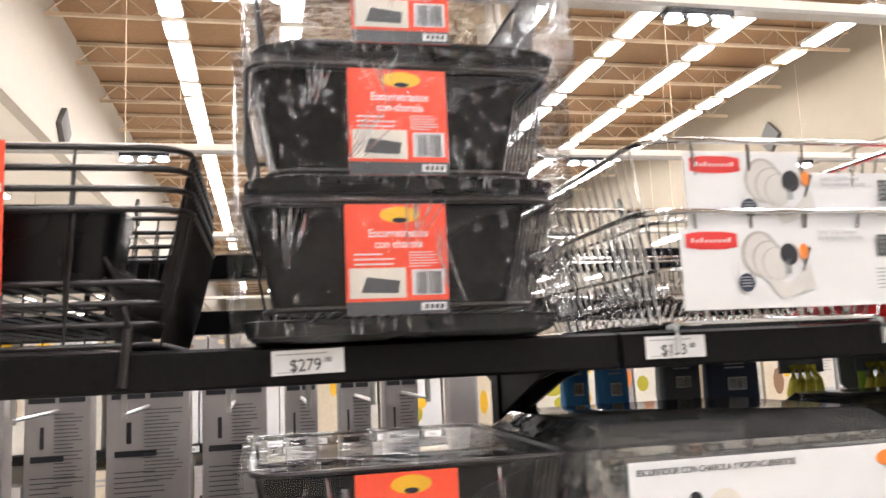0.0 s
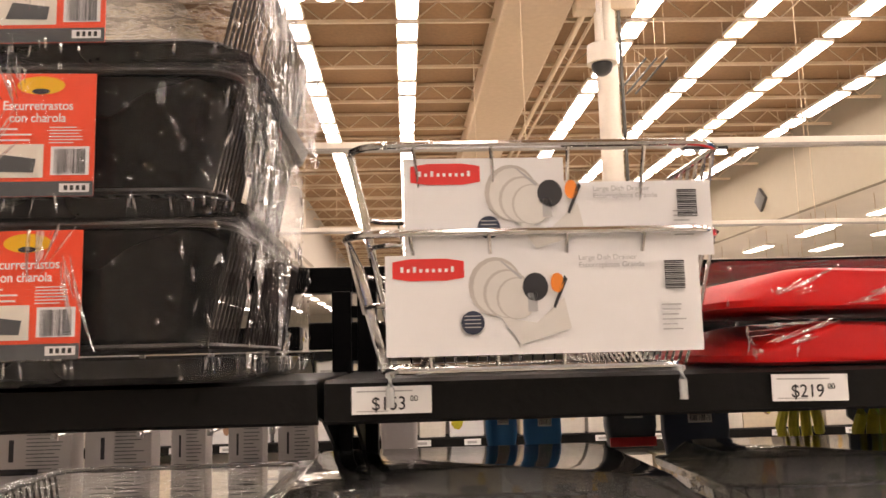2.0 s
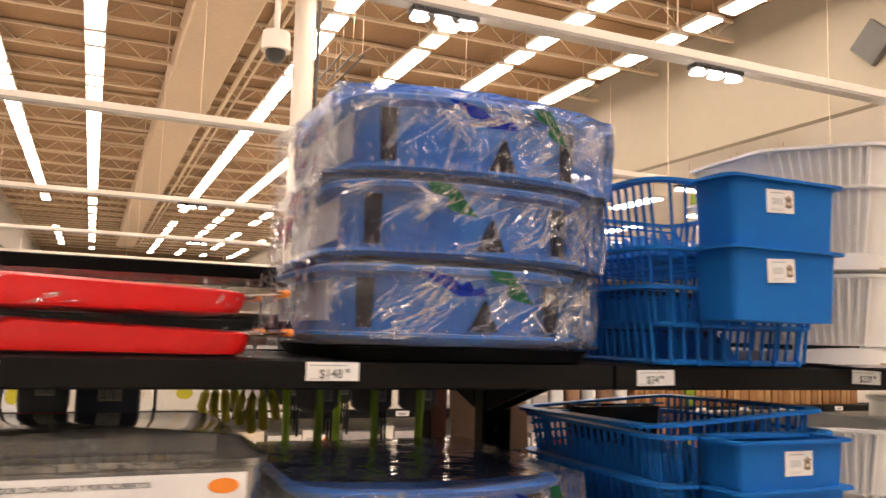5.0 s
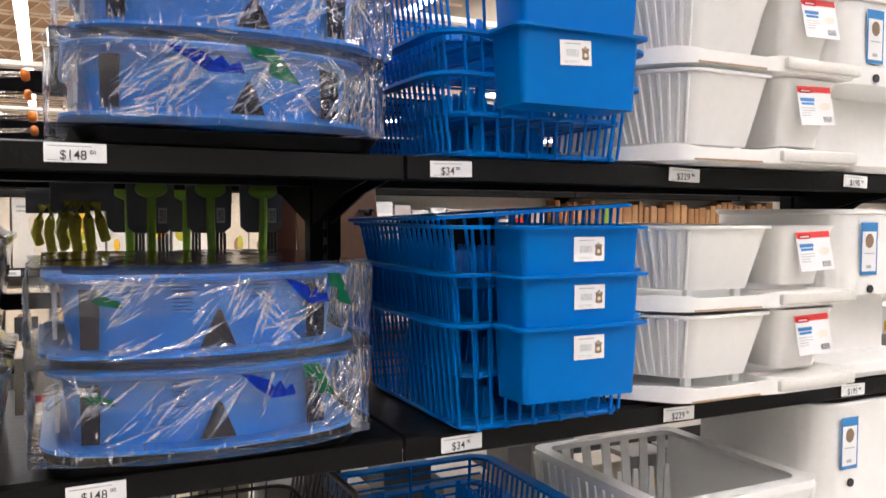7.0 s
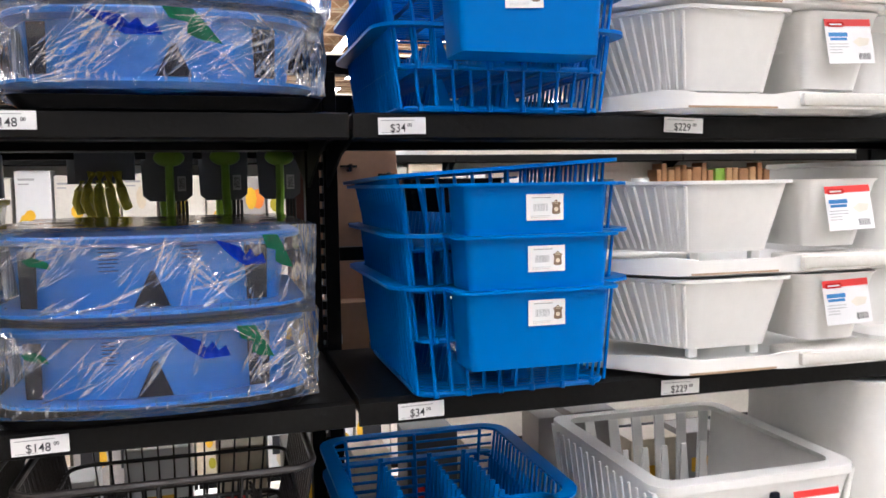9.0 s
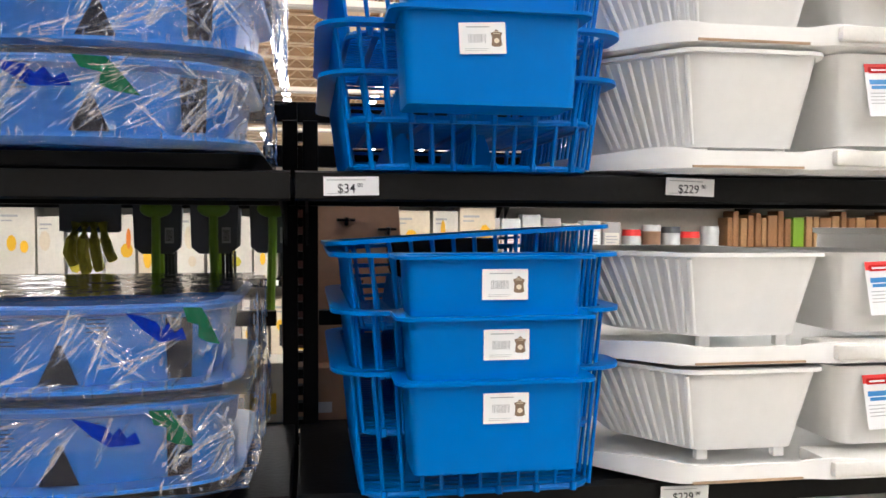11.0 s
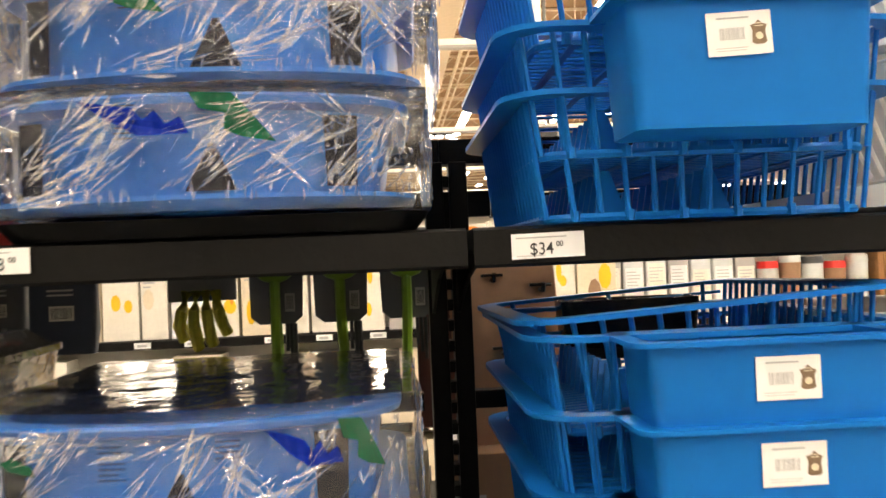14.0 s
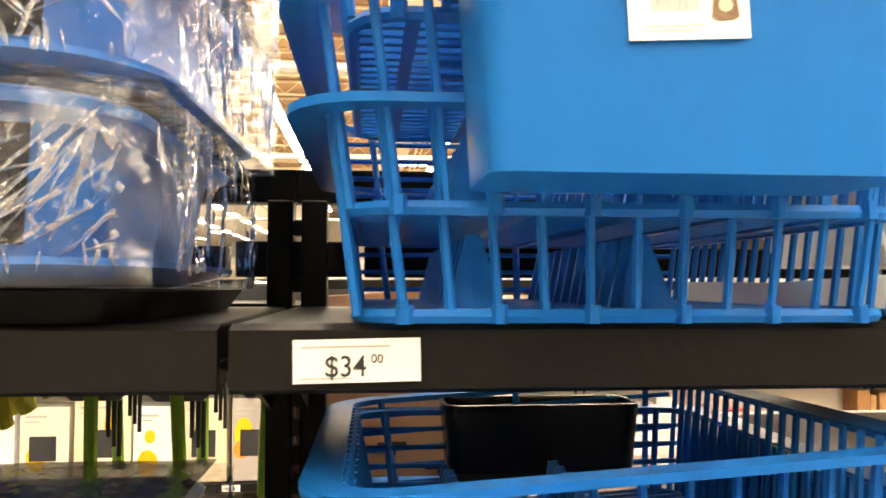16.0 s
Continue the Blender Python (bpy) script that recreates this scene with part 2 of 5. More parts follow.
def flat(pts, y=0.0):
    """A thin printed patch in the x-z plane at depth y, facing -y."""
    bm = bmesh.new()
    f = bm.faces.new([bm.verts.new((x, y, z)) for x, z in pts])
    f.normal_update()
    if f.normal.y > 0:
        f.normal_flip()
    return bm


def rect(x0, x1, z0, z1, y=0.0):
    return flat([(x0, z0), (x1, z0), (x1, z1), (x0, z1)], y)


def oval(cx, cz, rx, rz, y=0.0, n=20):
    return flat([(cx + rx * math.cos(2 * math.pi * k / n), cz + rz * math.sin(2 * math.pi * k / n)) for k in range(n)], y)


def finish(name, bm, material, smooth=False):
    bmesh.ops.recalc_face_normals(bm, faces=bm.faces[:]) if smooth is not None else None
    me = bpy.data.meshes.new(name)
    bm.to_mesh(me)
    bm.free()
    me.materials.append(material)
    if smooth:
        for p in me.polygons:
            p.use_smooth = True
        me.set_sharp_from_angle(angle=radians(40))
    return me


def part(name, bm, material, parent, label="", smooth=True):
    ob = new(name, finish(name, bm, material, smooth))
    ob.parent = parent
    if label:
        tagged(ob, label)
    return ob


def patch(name, bm, material, parent, label=""):
    ob = new(name, finish(name, bm, material, None))
    ob.parent = parent
    if label:
        tagged(ob, label)
    return ob


def thing(name, label, category, at=(0, 0, 0), group="", rz=0.0, kind=""):
    ob = new(name)
    ob.empty_display_size = 0.05
    ob.matrix_basis = pose(*at, 0, 0, rz)
    return tagged(ob, label, category, group, kind)


def setting(name, bm, material, label, category, smooth=True):
    return tagged(new(name, finish(name, bm, material, smooth)), label, category, kind="structure")


def words(text, size, x, z, y, material, parent, name="lettering", centre=False, squeeze=1.0, weight=0.012):
    """Upright lettering facing -y, x to the right."""
    cu = bpy.data.curves.new(name, "FONT")
    cu.body, cu.size, cu.extrude, cu.offset = text, size, 0.0001, size * weight
    cu.align_x = "CENTER" if centre else "LEFT"
    tmp = bpy.data.objects.new("tmp", cu)
    scene.collection.objects.link(tmp)
    me = bpy.data.meshes.new_from_object(tmp.evaluated_get(bpy.context.evaluated_depsgraph_get()))
    bpy.data.objects.remove(tmp)
    me.transform(Matrix.Translation((x, y, z)) @ pose(0, 0, 0, 90, 0, 0) @ Matrix.Diagonal((squeeze, 1, 1, 1)))
    me.materials.clear()
    me.materials.append(material)
    ob = new(name, me)
    ob.parent = parent
    return ob


def bars(name, rects, material, parent, y):
    bm = bmesh.new()
    for x0, x1, z0, z1 in rects:
        vs = [bm.verts.new(p) for p in ((x0, y, z0), (x1, y, z0), (x1, y, z1), (x0, y, z1))]
        bm.faces.new(vs)
    ob = patch(name, bm, material, parent)
    return tagged(ob, kind="stuff") if len(rects) > 1 else ob


def barcode(x0, x1, z0, z1, y, parent, seed=1, ink=None):
    rng = random.Random(seed)
    out, x = [], x0
    while x < x1:
        w = (x1 - x0) * rng.choice((0.012, 0.02, 0.03))
        out.append((x, min(x + w, x1), z0, z1))
        x += w + (x1 - x0) * rng.choice((0.014, 0.022, 0.03))
    return bars("barcode", out, ink or M_INK, parent, y)


def text_lines(x0, x1, ztop, n, pitch, h, y, parent, material, seed=1):
    rng = random.Random(seed)
    return bars("small_print", [(x0, x0 + (x1 - x0) * rng.uniform(0.6, 1), ztop - k * pitch - h, ztop - k * pitch) for k in range(n)], material, parent, y)


def folds(x0, x1, z0, z1, y, seed, clusters=9, edge=40, ticks=0, slope=45, depth=0.0):
    """Sharp creases standing proud of a film front: fans of long folds, crumpled ends and a comb of short ones at the foot."""
    bm, rng = bmesh.new(), random.Random(seed)

    def fold(px, pz, ang, length, wd, bend=0.0):
        rows, n = [], 6
        for k in range(n):
            u = k / (n - 1)
            a = radians(ang + bend * (u - 0.5))
            c = Vector((px + (u - 0.5) * length * math.cos(a), 0, pz + (u - 0.5) * length * math.sin(a)))
            if not (x0 < c.x < x1 and z0 < c.z < z1):
                continue
            w2 = 1.7 * wd * math.sin(math.pi * min(max(u, 0.06), 0.94)) * rng.uniform(0.6, 1.2)
            nrm = Vector((-math.sin(a), 0, math.cos(a)))
            yy = y + depth * rng.uniform(0, 1)
            rows.append([bm.verts.new((c.x + nrm.x * s * w2, yy - (0.8 * w2 if s == 0 else -0.0006), c.z + nrm.z * s * w2)) for s in (-1, 0, 1)])
        for A, B in zip(rows, rows[1:]):
            bm.faces.new((A[0], A[1], B[1], B[0]))
            bm.faces.new((A[1], A[2], B[2], B[1]))

    w, h = x1 - x0, z1 - z0
    for _ in range(clusters):
        # a fan of taut creases that spread from one pinched point
        cx, cz = x0 + w * rng.uniform(0.05, 0.95), z0 + h * rng.choice((0.03, 0.1, 0.3, 0.55, 0.9, 0.97))
        ang = rng.choice((slope, slope, slope + 14, slope - 20, 180 - slope, 12)) + rng.uniform(-8, 8)
        sign = 1 if cz < z0 + 0.6 * h else -1
        m = rng.randint(4, 10)
        for k in range(m):
            a = ang + (k - m / 2) * rng.uniform(1.5, 5)
            far = rng.uniform(0.008, 0.05)
            length = rng.uniform(0.012, 0.05) * rng.choice((0.7, 1, 1.9))
            px, pz = cx + sign * (far + length / 2) * math.cos(radians(a)), cz + sign * (far + length / 2) * math.sin(radians(a))
            fold(px + rng.uniform(-0.004, 0.004), pz, a, length, rng.uniform(0.0004, 0.0013), rng.uniform(-9, 9))
    for _ in range(edge):
        e = rng.random() ** 2 * 0.2
        px = x0 + w * (e if rng.random() < 0.5 else 1 - e)
        fold(px, z0 + h * rng.random(), rng.uniform(55, 125), rng.uniform(0.004, 0.016), rng.uniform(0.0005, 0.0016), rng.uniform(-18, 18))
    for _ in range(ticks):
        fold(x0 + w * rng.random(), z0 + 0.006 + 0.008 * rng.random(), 90 + rng.uniform(-14, 14), rng.uniform(0.006, 0.02), rng.uniform(0.0005, 0.001))
    return bm


def film_box(x0, x1, y0, y1, z0, z1, amp=0.006, cuts=9, seed=0, flare=0.0, pinch=0.0):
    """A crumpled bag round a box."""
    bm = bmesh.new()
    bmesh.ops.create_cube(bm, size=1)
    bmesh.ops.subdivide_edges(bm, edges=bm.edges[:], cuts=cuts, use_grid_fill=True)
    off = Vector((seed * 3.7, seed * 1.3, seed * 2.1))
    for v in bm.verts:
        c = v.co.copy()
        p = Vector((x0 + (c.x + 0.5) * (x1 - x0), y0 + (c.y + 0.5) * (y1 - y0), z0 + (c.z + 0.5) * (z1 - z0)))
        d = noise.noise_vector(p * 9 + off) * amp + noise.noise_vector(p * 33 + off) * amp * 0.5
        if z1 - p.z < 1e-4 or p.z - z0 < 1e-4:
            d.z *= 0.3
        p = p + d
        p.z = max(p.z, z0)
        v.co = p
    return bm


# ---------------------------------------------------------------- the hall
H, HL = 8.0, 5.8
XL, XR, YB, YF = -3.85, 11.75, -34.0, 78.0
setting("floor", mk_box(-26, 34, YB, YF, -0.1, 0.0), M_FLOOR, "polished pale terrazzo shop floor", "floor", False)


def ribbed(x0, x1, y0, y1, z, pitch):
    """Roof deck with shallow ribs that run across the hall."""
    bm = bmesh.new()
    y, k = y0, 0
    while y < y1:
        e = min(y + pitch, y1)
        box(bm, x0, x1, y, e - 0.05, z, z + 0.12)
        box(bm, x0, x1, e - 0.05, e, z + 0.03, z + 0.12)
        y = e
    return bm


setting("ceiling", ribbed(XL, XR, YB, YF, H, 1.15), M_DECK, "brown insulation board roof deck in wide strips", "ceiling", False)
setting("ceiling_low_left", mk_box(-26, XL - 0.2, YB, YF, HL, HL + 0.15), M_RAIL, "lower cream roof deck beside the high bay", "ceiling", False)
setting("ceiling_low_right", mk_box(XR + 0.2, 34, YB, YF, HL, HL + 0.15), M_RAIL, "lower cream roof deck beside the high bay", "ceiling", False)
setting("wall_bulkhead_left", mk_box(XL - 0.2, XL, YB, YF, HL - 0.3, H + 0.12), M_WALL_LIT, "cream painted bulkhead wall under the roof, lightened for stronger light", "wall", False)
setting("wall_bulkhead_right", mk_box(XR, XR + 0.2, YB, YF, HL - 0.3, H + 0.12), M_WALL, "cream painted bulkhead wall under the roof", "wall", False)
setting("wall_far", mk_box(-26, 34, YF, YF + 0.2, 0, H + 0.12), M_FARWALL_LIT, "distant cream end wall", "wall", False)
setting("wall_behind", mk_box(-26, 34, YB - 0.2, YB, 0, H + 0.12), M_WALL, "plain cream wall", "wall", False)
setting("wall_left", mk_box(-26.2, -26, YB, YF, 0, HL + 0.15), M_WALL, "plain cream wall", "wall", False)
setting("wall_right", mk_box(34, 34.2, YB, YF, 0, HL + 0.15), M_WALL, "plain cream wall", "wall", False)

# open-web joists across the high bay
bm = bmesh.new()
for zz in (H - 0.06, H - 0.46):
    box(bm, XL, XR, -0.035, 0.035, zz - 0.03, zz + 0.03)
x, up = XL, True
while x < XR - 0.3:
    a, b = (H - 0.44, H - 0.08) if up else (H - 0.08, H - 0.44)
    wire(bm, [(x, 0, a), (x + 0.42, 0, b)], 0.014, sides=4)
    x, up = x + 0.42, not up
joist = tagged(new("roof_joist", finish("roof_joist", bm, M_JOIST)), "cream painted open-web steel roof joist", "roof joist", "roof joists", "structure")
joist.matrix_basis = pose(0, 6.2, 0)
for k in range(1, 27):
    copy_thing(joist, pose(0, 6.2 + 2.3 * k, 0))

# long sheet-metal duct under the deck
bm = bmesh.new()
box(bm, 1.78, 2.95, 2, 60, H - 0.75, H - 0.12, 0.05)
tagged(new("air_duct", finish("air_duct", bm, M_DUCT, False)), "long tan sheet-metal air duct below the roof", "air duct", kind="structure")
bm = bmesh.new()
wire(bm, [(3.3, 2, H - 0.55), (3.3, 60, H - 0.55)], 0.06, sides=8)
wire(bm, [(3.55, 2, H - 0.5), (3.55, 60, H - 0.5)], 0.035, sides=8)
tagged(new("ceiling_pipe", finish("ceiling_pipe", bm, M_JOIST)), "pair of cream pipes along the duct", "pipe", kind="structure")


# fluorescent fixtures in rows
def tube_light(x, y, z, warm=False, half=0.95):
    t = thing("ceiling_light", "lit twin-tube fluorescent fixture hung below the roof", "ceiling light", (x, y, z), "rows of ceiling lights")
    part("housing", mk_box(-0.2, 0.2, -half, half, 0.03, 0.1, 0.01), M_RAIL, t, smooth=False)
    part("diffuser", mk_box(-0.165, 0.165, -half + 0.03, half - 0.03, 0.0, 0.028), M_TUBE_WARM if warm else M_TUBE, t, "glowing tubes", smooth=False)
    for s in (-0.8, 0.8):
        part("hanger", mk_box(-0.008, 0.008, s * half - 0.008, s * half + 0.008, 0.1, 0.6205), M_JOIST, t, smooth=False)
    return t


lamp, short, lamp_warm = tube_light(-1.78, -10, H - 0.62), tube_light(0.2, -8.4, H - 0.62, half=0.35), tube_light(4.33, -8.4, H - 0.62, True, 0.35)
rng = random.Random(4)
for x in (-1.78, 0.2, 4.33, 6.37, 8.3, 10.4):
    y = -19.3
    while y < 66:
        if y < 40 or rng.random() < 0.8:
            copy_thing(lamp, pose(x, y, H - 0.62))
            if -14 < y < 36:
                copy_thing(lamp_warm if rng.random() < 0.15 else short, pose(x, y + 1.55, H - 0.62))
        y += 3.1
for x in (-19, -14, -9, 13.2, 18, 24):
    for k in range(7):
        copy_thing(lamp, pose(x, -8 + 10.5 * k, HL - 0.62))
# extra fixture rows, added to brighten the dim low side ceilings
for x in (-5.6, -8.2, -11.5, 13.4, 16.0):
    for k in range(15):
        copy_thing(lamp, pose(x, 3.5 + 4.2 * k, HL - 0.62))


# suspended white track rails with spot heads
def track(y, z, seed, spots):
    t = thing("track_rail", "white suspended ceiling track with black spot heads", "track light", (0, y, z), "track rails", kind="structure")
    part("rail", mk_box(-16, 26, -0.045, 0.045, 0.03, 0.105, 0.008), M_RAIL, t, smooth=False)
    part("rail_foot", mk_box(-16, 26, -0.06, 0.06, 0.0, 0.028), M_GREYWALL, t, smooth=False)
    r = random.Random(seed)
    for k in range(13):
        bm = bmesh.new()
        wire(bm, [(-15 + 3.3 * k, 0, 0.105), (-15 + 3.3 * k, 0, H - z - 0.3)], 0.007, sides=5)
        part("hanger", bm, M_JOIST, t)
    for x in spots:
        head = part("spot_head", mk_box(x - 0.26, x + 0.26, -0.06, 0.06, -0.045, -0.001, 0.01), M_BLACKP, t, "black spot head", smooth=False)
        for j in (-0.19, 0.0, 0.19):
            bm = bmesh.new()
            bmesh.ops.create_cone(bm, cap_ends=True, segments=12, radius1=0.07, radius2=0.05, depth=0.03, matrix=Matrix.Translation((x + j, 0, -0.061)))
            part("spot_lamp", bm, M_SPOT, head, "lit spot lamp")
    return t


track(4.14, 3.9, 1, (-3.6, -0.4, 2.7, 5.2, 7.6, 9.4))
track(8.3, 3.9, 2, (-4.0, -1.6, 3.6, 6.5, 8.5))
track(14.4, 3.9, 3, (-6, 2.1, 5.6, 12.0))
track(21.5, 3.95, 4, (-7, 3.0, 9.0))
track(29.0, 3.95, 5, (1.0, 14.0))

# column with a dome camera and a screen
PX, PY = 3.45, 11.8
col = thing("column", "white round steel column with a grey cable conduit", "column", (PX, PY, 0), kind="structure")
bm = bmesh.new()
bmesh.ops.create_cone(bm, cap_ends=True, segments=24, radius1=0.175, radius2=0.175, depth=H, matrix=Matrix.Translation((0, 0, H / 2)))
part("shaft", bm, M_RAIL, col)
bm = bmesh.new()
wire(bm, [(0.21, -0.08, 0.2), (0.21, -0.08, H - 0.5)], 0.03)
part("conduit", bm, M_GREYSIGN, col, "grey conduit")
part("capital", mk_box(-0.5, 0.5, -0.16, 0.16, H - 0.9, H - 0.5, 0.02), M_JOIST, col, smooth=False)
dome = thing("dome_camera", "white dome security camera on a ceiling pipe", "security camera", (1.965, 6.5, 4.21))
bm = bmesh.new()
bmesh.ops.create_uvsphere(bm, u_segments=20, v_segments=10, radius=0.1, matrix=Matrix.Translation((0, 0, 0.02)))
part("lens_dome", bm, M_SCREEN, dome, "dark smoked dome")
bm = bmesh.new()
bmesh.ops.create_cone(bm, cap_ends=True, segments=24, radius1=0.14, radius2=0.13, depth=0.18, matrix=Matrix.Translation((0, 0, 0.13)))
part("body", bm, M_RAIL, dome)
bm = bmesh.new()
wire(bm, [(0, 0, 0.22), (0, 0, H - 4.21 - 0.1)], 0.03, sides=8)
part("drop_pipe", bm, M_RAIL, dome)
scr = thing("display_screen", "small grey framed dark screen on the column", "screen", (PX + 0.07, PY - 0.22, 3.0))
part("frame", mk_box(-0.27, 0.27, -0.1, 0.045, 0, 0.55, 0.02), M_GREYWALL, scr)
part("screen", mk_box(-0.22, 0.22, -0.106, -0.101, 0.05, 0.5), M_SCREEN, scr, "dark glass")
bars("screen_digits", [(-0.13 + 0.09 * k, -0.08 + 0.09 * k, 0.08, 0.12) for k in range(3)], M_GREYINK, scr, -0.109)

t = thing("ceiling_rods", "three dark rods hung side by side below the roof", "ceiling rods", (4.53, 13.5, 6.6))
for x in (-0.19, 0.0, 0.18):
    part("rod", wire(bmesh.new(), [(x, -0.95, 0), (x, 0.95, 0)], 0.022, sides=6), M_SCREEN, t)
    for y in (-0.9, 0.9):
        part("hanger", wire(bmesh.new(), [(x, y, 0.0), (x, y, H - 6.6)], 0.005, sides=4), M_JOIST, t)

# diamond loudspeaker panels on the bulkheads
SPEAKERS = ((XL + 0.05, 14.3, 5.9), (XL + 0.05, 23.0, 6.0), (XR - 0.05, 15.94, 6.45), (XR - 0.05, 24.5, 6.3), (XR - 0.05, 7.7, 6.48))
for x, y, z in SPEAKERS:
    t = thing("wall_speaker", "grey diamond-shaped panel on the bulkhead", "wall panel", (x, y, z), "diamond panels")
    bm = mk_box(-0.05, 0.05, -0.28, 0.28, -0.28, 0.28, 0.01)
    bm.transform(Matrix.Rotation(radians(45), 4, "X"))
    part("panel", bm, M_GREYSIGN, t)

# ---------------------------------------------------------------- shelving
BAY = 1.22
Z1, Z2, Z3 = 1.556, 1.160, 0.795


def shelf(x0, z, depth=0.365, y0=0.0):
    t = thing("shelf", "black painted metal shelf with a price channel on its front edge", "shelf", (x0, y0, z), "gondola shelves", kind="structure")
    part("deck", mk_box(0.004, BAY - 0.004, 0.012, depth, -0.022, 0.0, 0.002), M_BLACK, t, smooth=False)
    bm = bmesh.new()
    prof = [(0.012, 0.0), (0.0, -0.003), (0.0, -0.034), (0.008, -0.037), (0.012, -0.0365)]
    loops = []
    for x in (0.003, BAY - 0.003):
        loops.append([(x, a, b) for a, b in prof])
    loft(bm, loops, True, True)
    part("price_channel", bm, M_CHANNEL, t, smooth=False)
    part("under_lip", mk_box(0.003, BAY - 0.003, depth - 0.03, depth - 0.004, -0.036, -0.0225, 0.002), M_BLACK, t, smooth=False)
    for x in (0.014, BAY - 0.02):
        bm = bmesh.new()
        loft(bm, [[(x, 0.04, -0.023), (x, depth, -0.023), (x, depth, -0.1), (x, depth * 0.55, -0.05)], [(x + 0.004, 0.04, -0.023), (x + 0.004, depth, -0.023), (x + 0.004, depth, -0.1), (x + 0.004, depth * 0.55, -0.05)]], True, True)
        part("bracket", bm, M_BLACK, t, smooth=False)
    return t


for k in range(-1, 3):
    for z in (Z1, Z2, Z3, 0.42, 0.13):
        shelf(BAY * k, z)


def upright(x):
    t = thing("upright", "black slotted steel gondola upright", "upright", (x, 0.385, 0), "gondola uprights", kind="structure")
    for a in (-0.029, 0.004):
        part("post", mk_box(a, a + 0.025, -0.018, 0.018, 0, 1.66, 0.002), M_BLACK, t, smooth=False)
    bm = bmesh.new()
    z = 0.03
    while z < 1.65:
        box(bm, -0.005, 0.005, -0.012, 0.012, z, z + 0.015)
        z += 0.028
    part("slot_web", bm, M_BLACK, t, smooth=False)
    part("foot", mk_box(-0.03, 0.03, -0.37, 0.37, 0.0, 0.07, 0.003), M_BLACK, t, smooth=False)
    part("head_plate", mk_box(-0.06, 0.06, -0.012, 0.012, 1.585, 1.62, 0.002), M_BLACK, t, smooth=False)
    return t


up0 = upright(-BAY + 0.005)
for k in range(0, 4):
    copy_thing(up0, pose(BAY * k + 0.005, 0.385, 0))
for k in range(-1, 3):
    t = thing("back_rail", "black horizontal back beam of the gondola", "back rail", (BAY * k, 0.4, 1.655), "back rails", kind="structure")
    part("beam", mk_box(-0.0, BAY, 0.012, 0.045, 0.007, 0.042, 0.002), M_BLACK, t, smooth=False)
    t = thing("back_rail", "black horizontal back beam of the gondola", "back rail", (BAY * k, 0.4, 1.585), "back rails", kind="structure")
    part("beam", mk_box(0.07, BAY - 0.07, 0.006, 0.04, 0.0, 0.032, 0.002), M_BLACK, t, smooth=False)
    t = thing("back_rail", "black horizontal back beam of the gondola", "back rail", (BAY * k, 0.4, 1.32), "back rails", kind="structure")
    part("beam", mk_box(0.035, BAY - 0.035, -0.01, 0.012, 0.0, 0.025, 0.002), M_BLACK, t, smooth=False)


# price labels in the channels
def price(x, z, text, cents, tilt=0.0, y=-0.004):
    t = thing("price_label", "white shelf price label reading %s in black" % text, "price label", (x, y, z), "shelf price labels", rz=0)
    t.matrix_basis = pose(x, y, z, 0, tilt, 0)
    part("card", mk_box(0, 0.066, 0, 0.001, -0.0225, 0, 0.0), M_PAPER, t, smooth=False)
    words(text, 0.0155, 0.016, -0.0192, -0.0004, M_INK, t, "price", squeeze=0.92, weight=0.004)
    words(cents, 0.0065, 0.0165 + 0.0079 * len(text), -0.0125, -0.0004, M_INK, t, "cents")
    bars("small_print", [(0.004, 0.05, -0.0045, -0.0033), (0.004, 0.03, -0.0205, -0.0197)], M_GREYINK, t, -0.0004)
    return t


# prices as they stand, shelf by shelf
price(-0.344, 1.551, "$279", "00", -1)
price(0.026, 1.550, "$153", "00", 0)
price(0.381, 1.551, "$219", "00", 1)
price(0.772, 1.553, "$148", "00", 0)
price(1.256, 1.548, "$34", "00", -1)
price(1.690, 1.553, "$229", "00", 2)
price(2.115, 1.552, "$195", "00", 2)
price(0.789, 1.153, "$148", "00", -1)
price(1.276, 1.153, "$34", "00", -1)
price(1.688, 1.153, "$229", "00", 1)
price(2.125, 1.153, "$195", "00", 1)


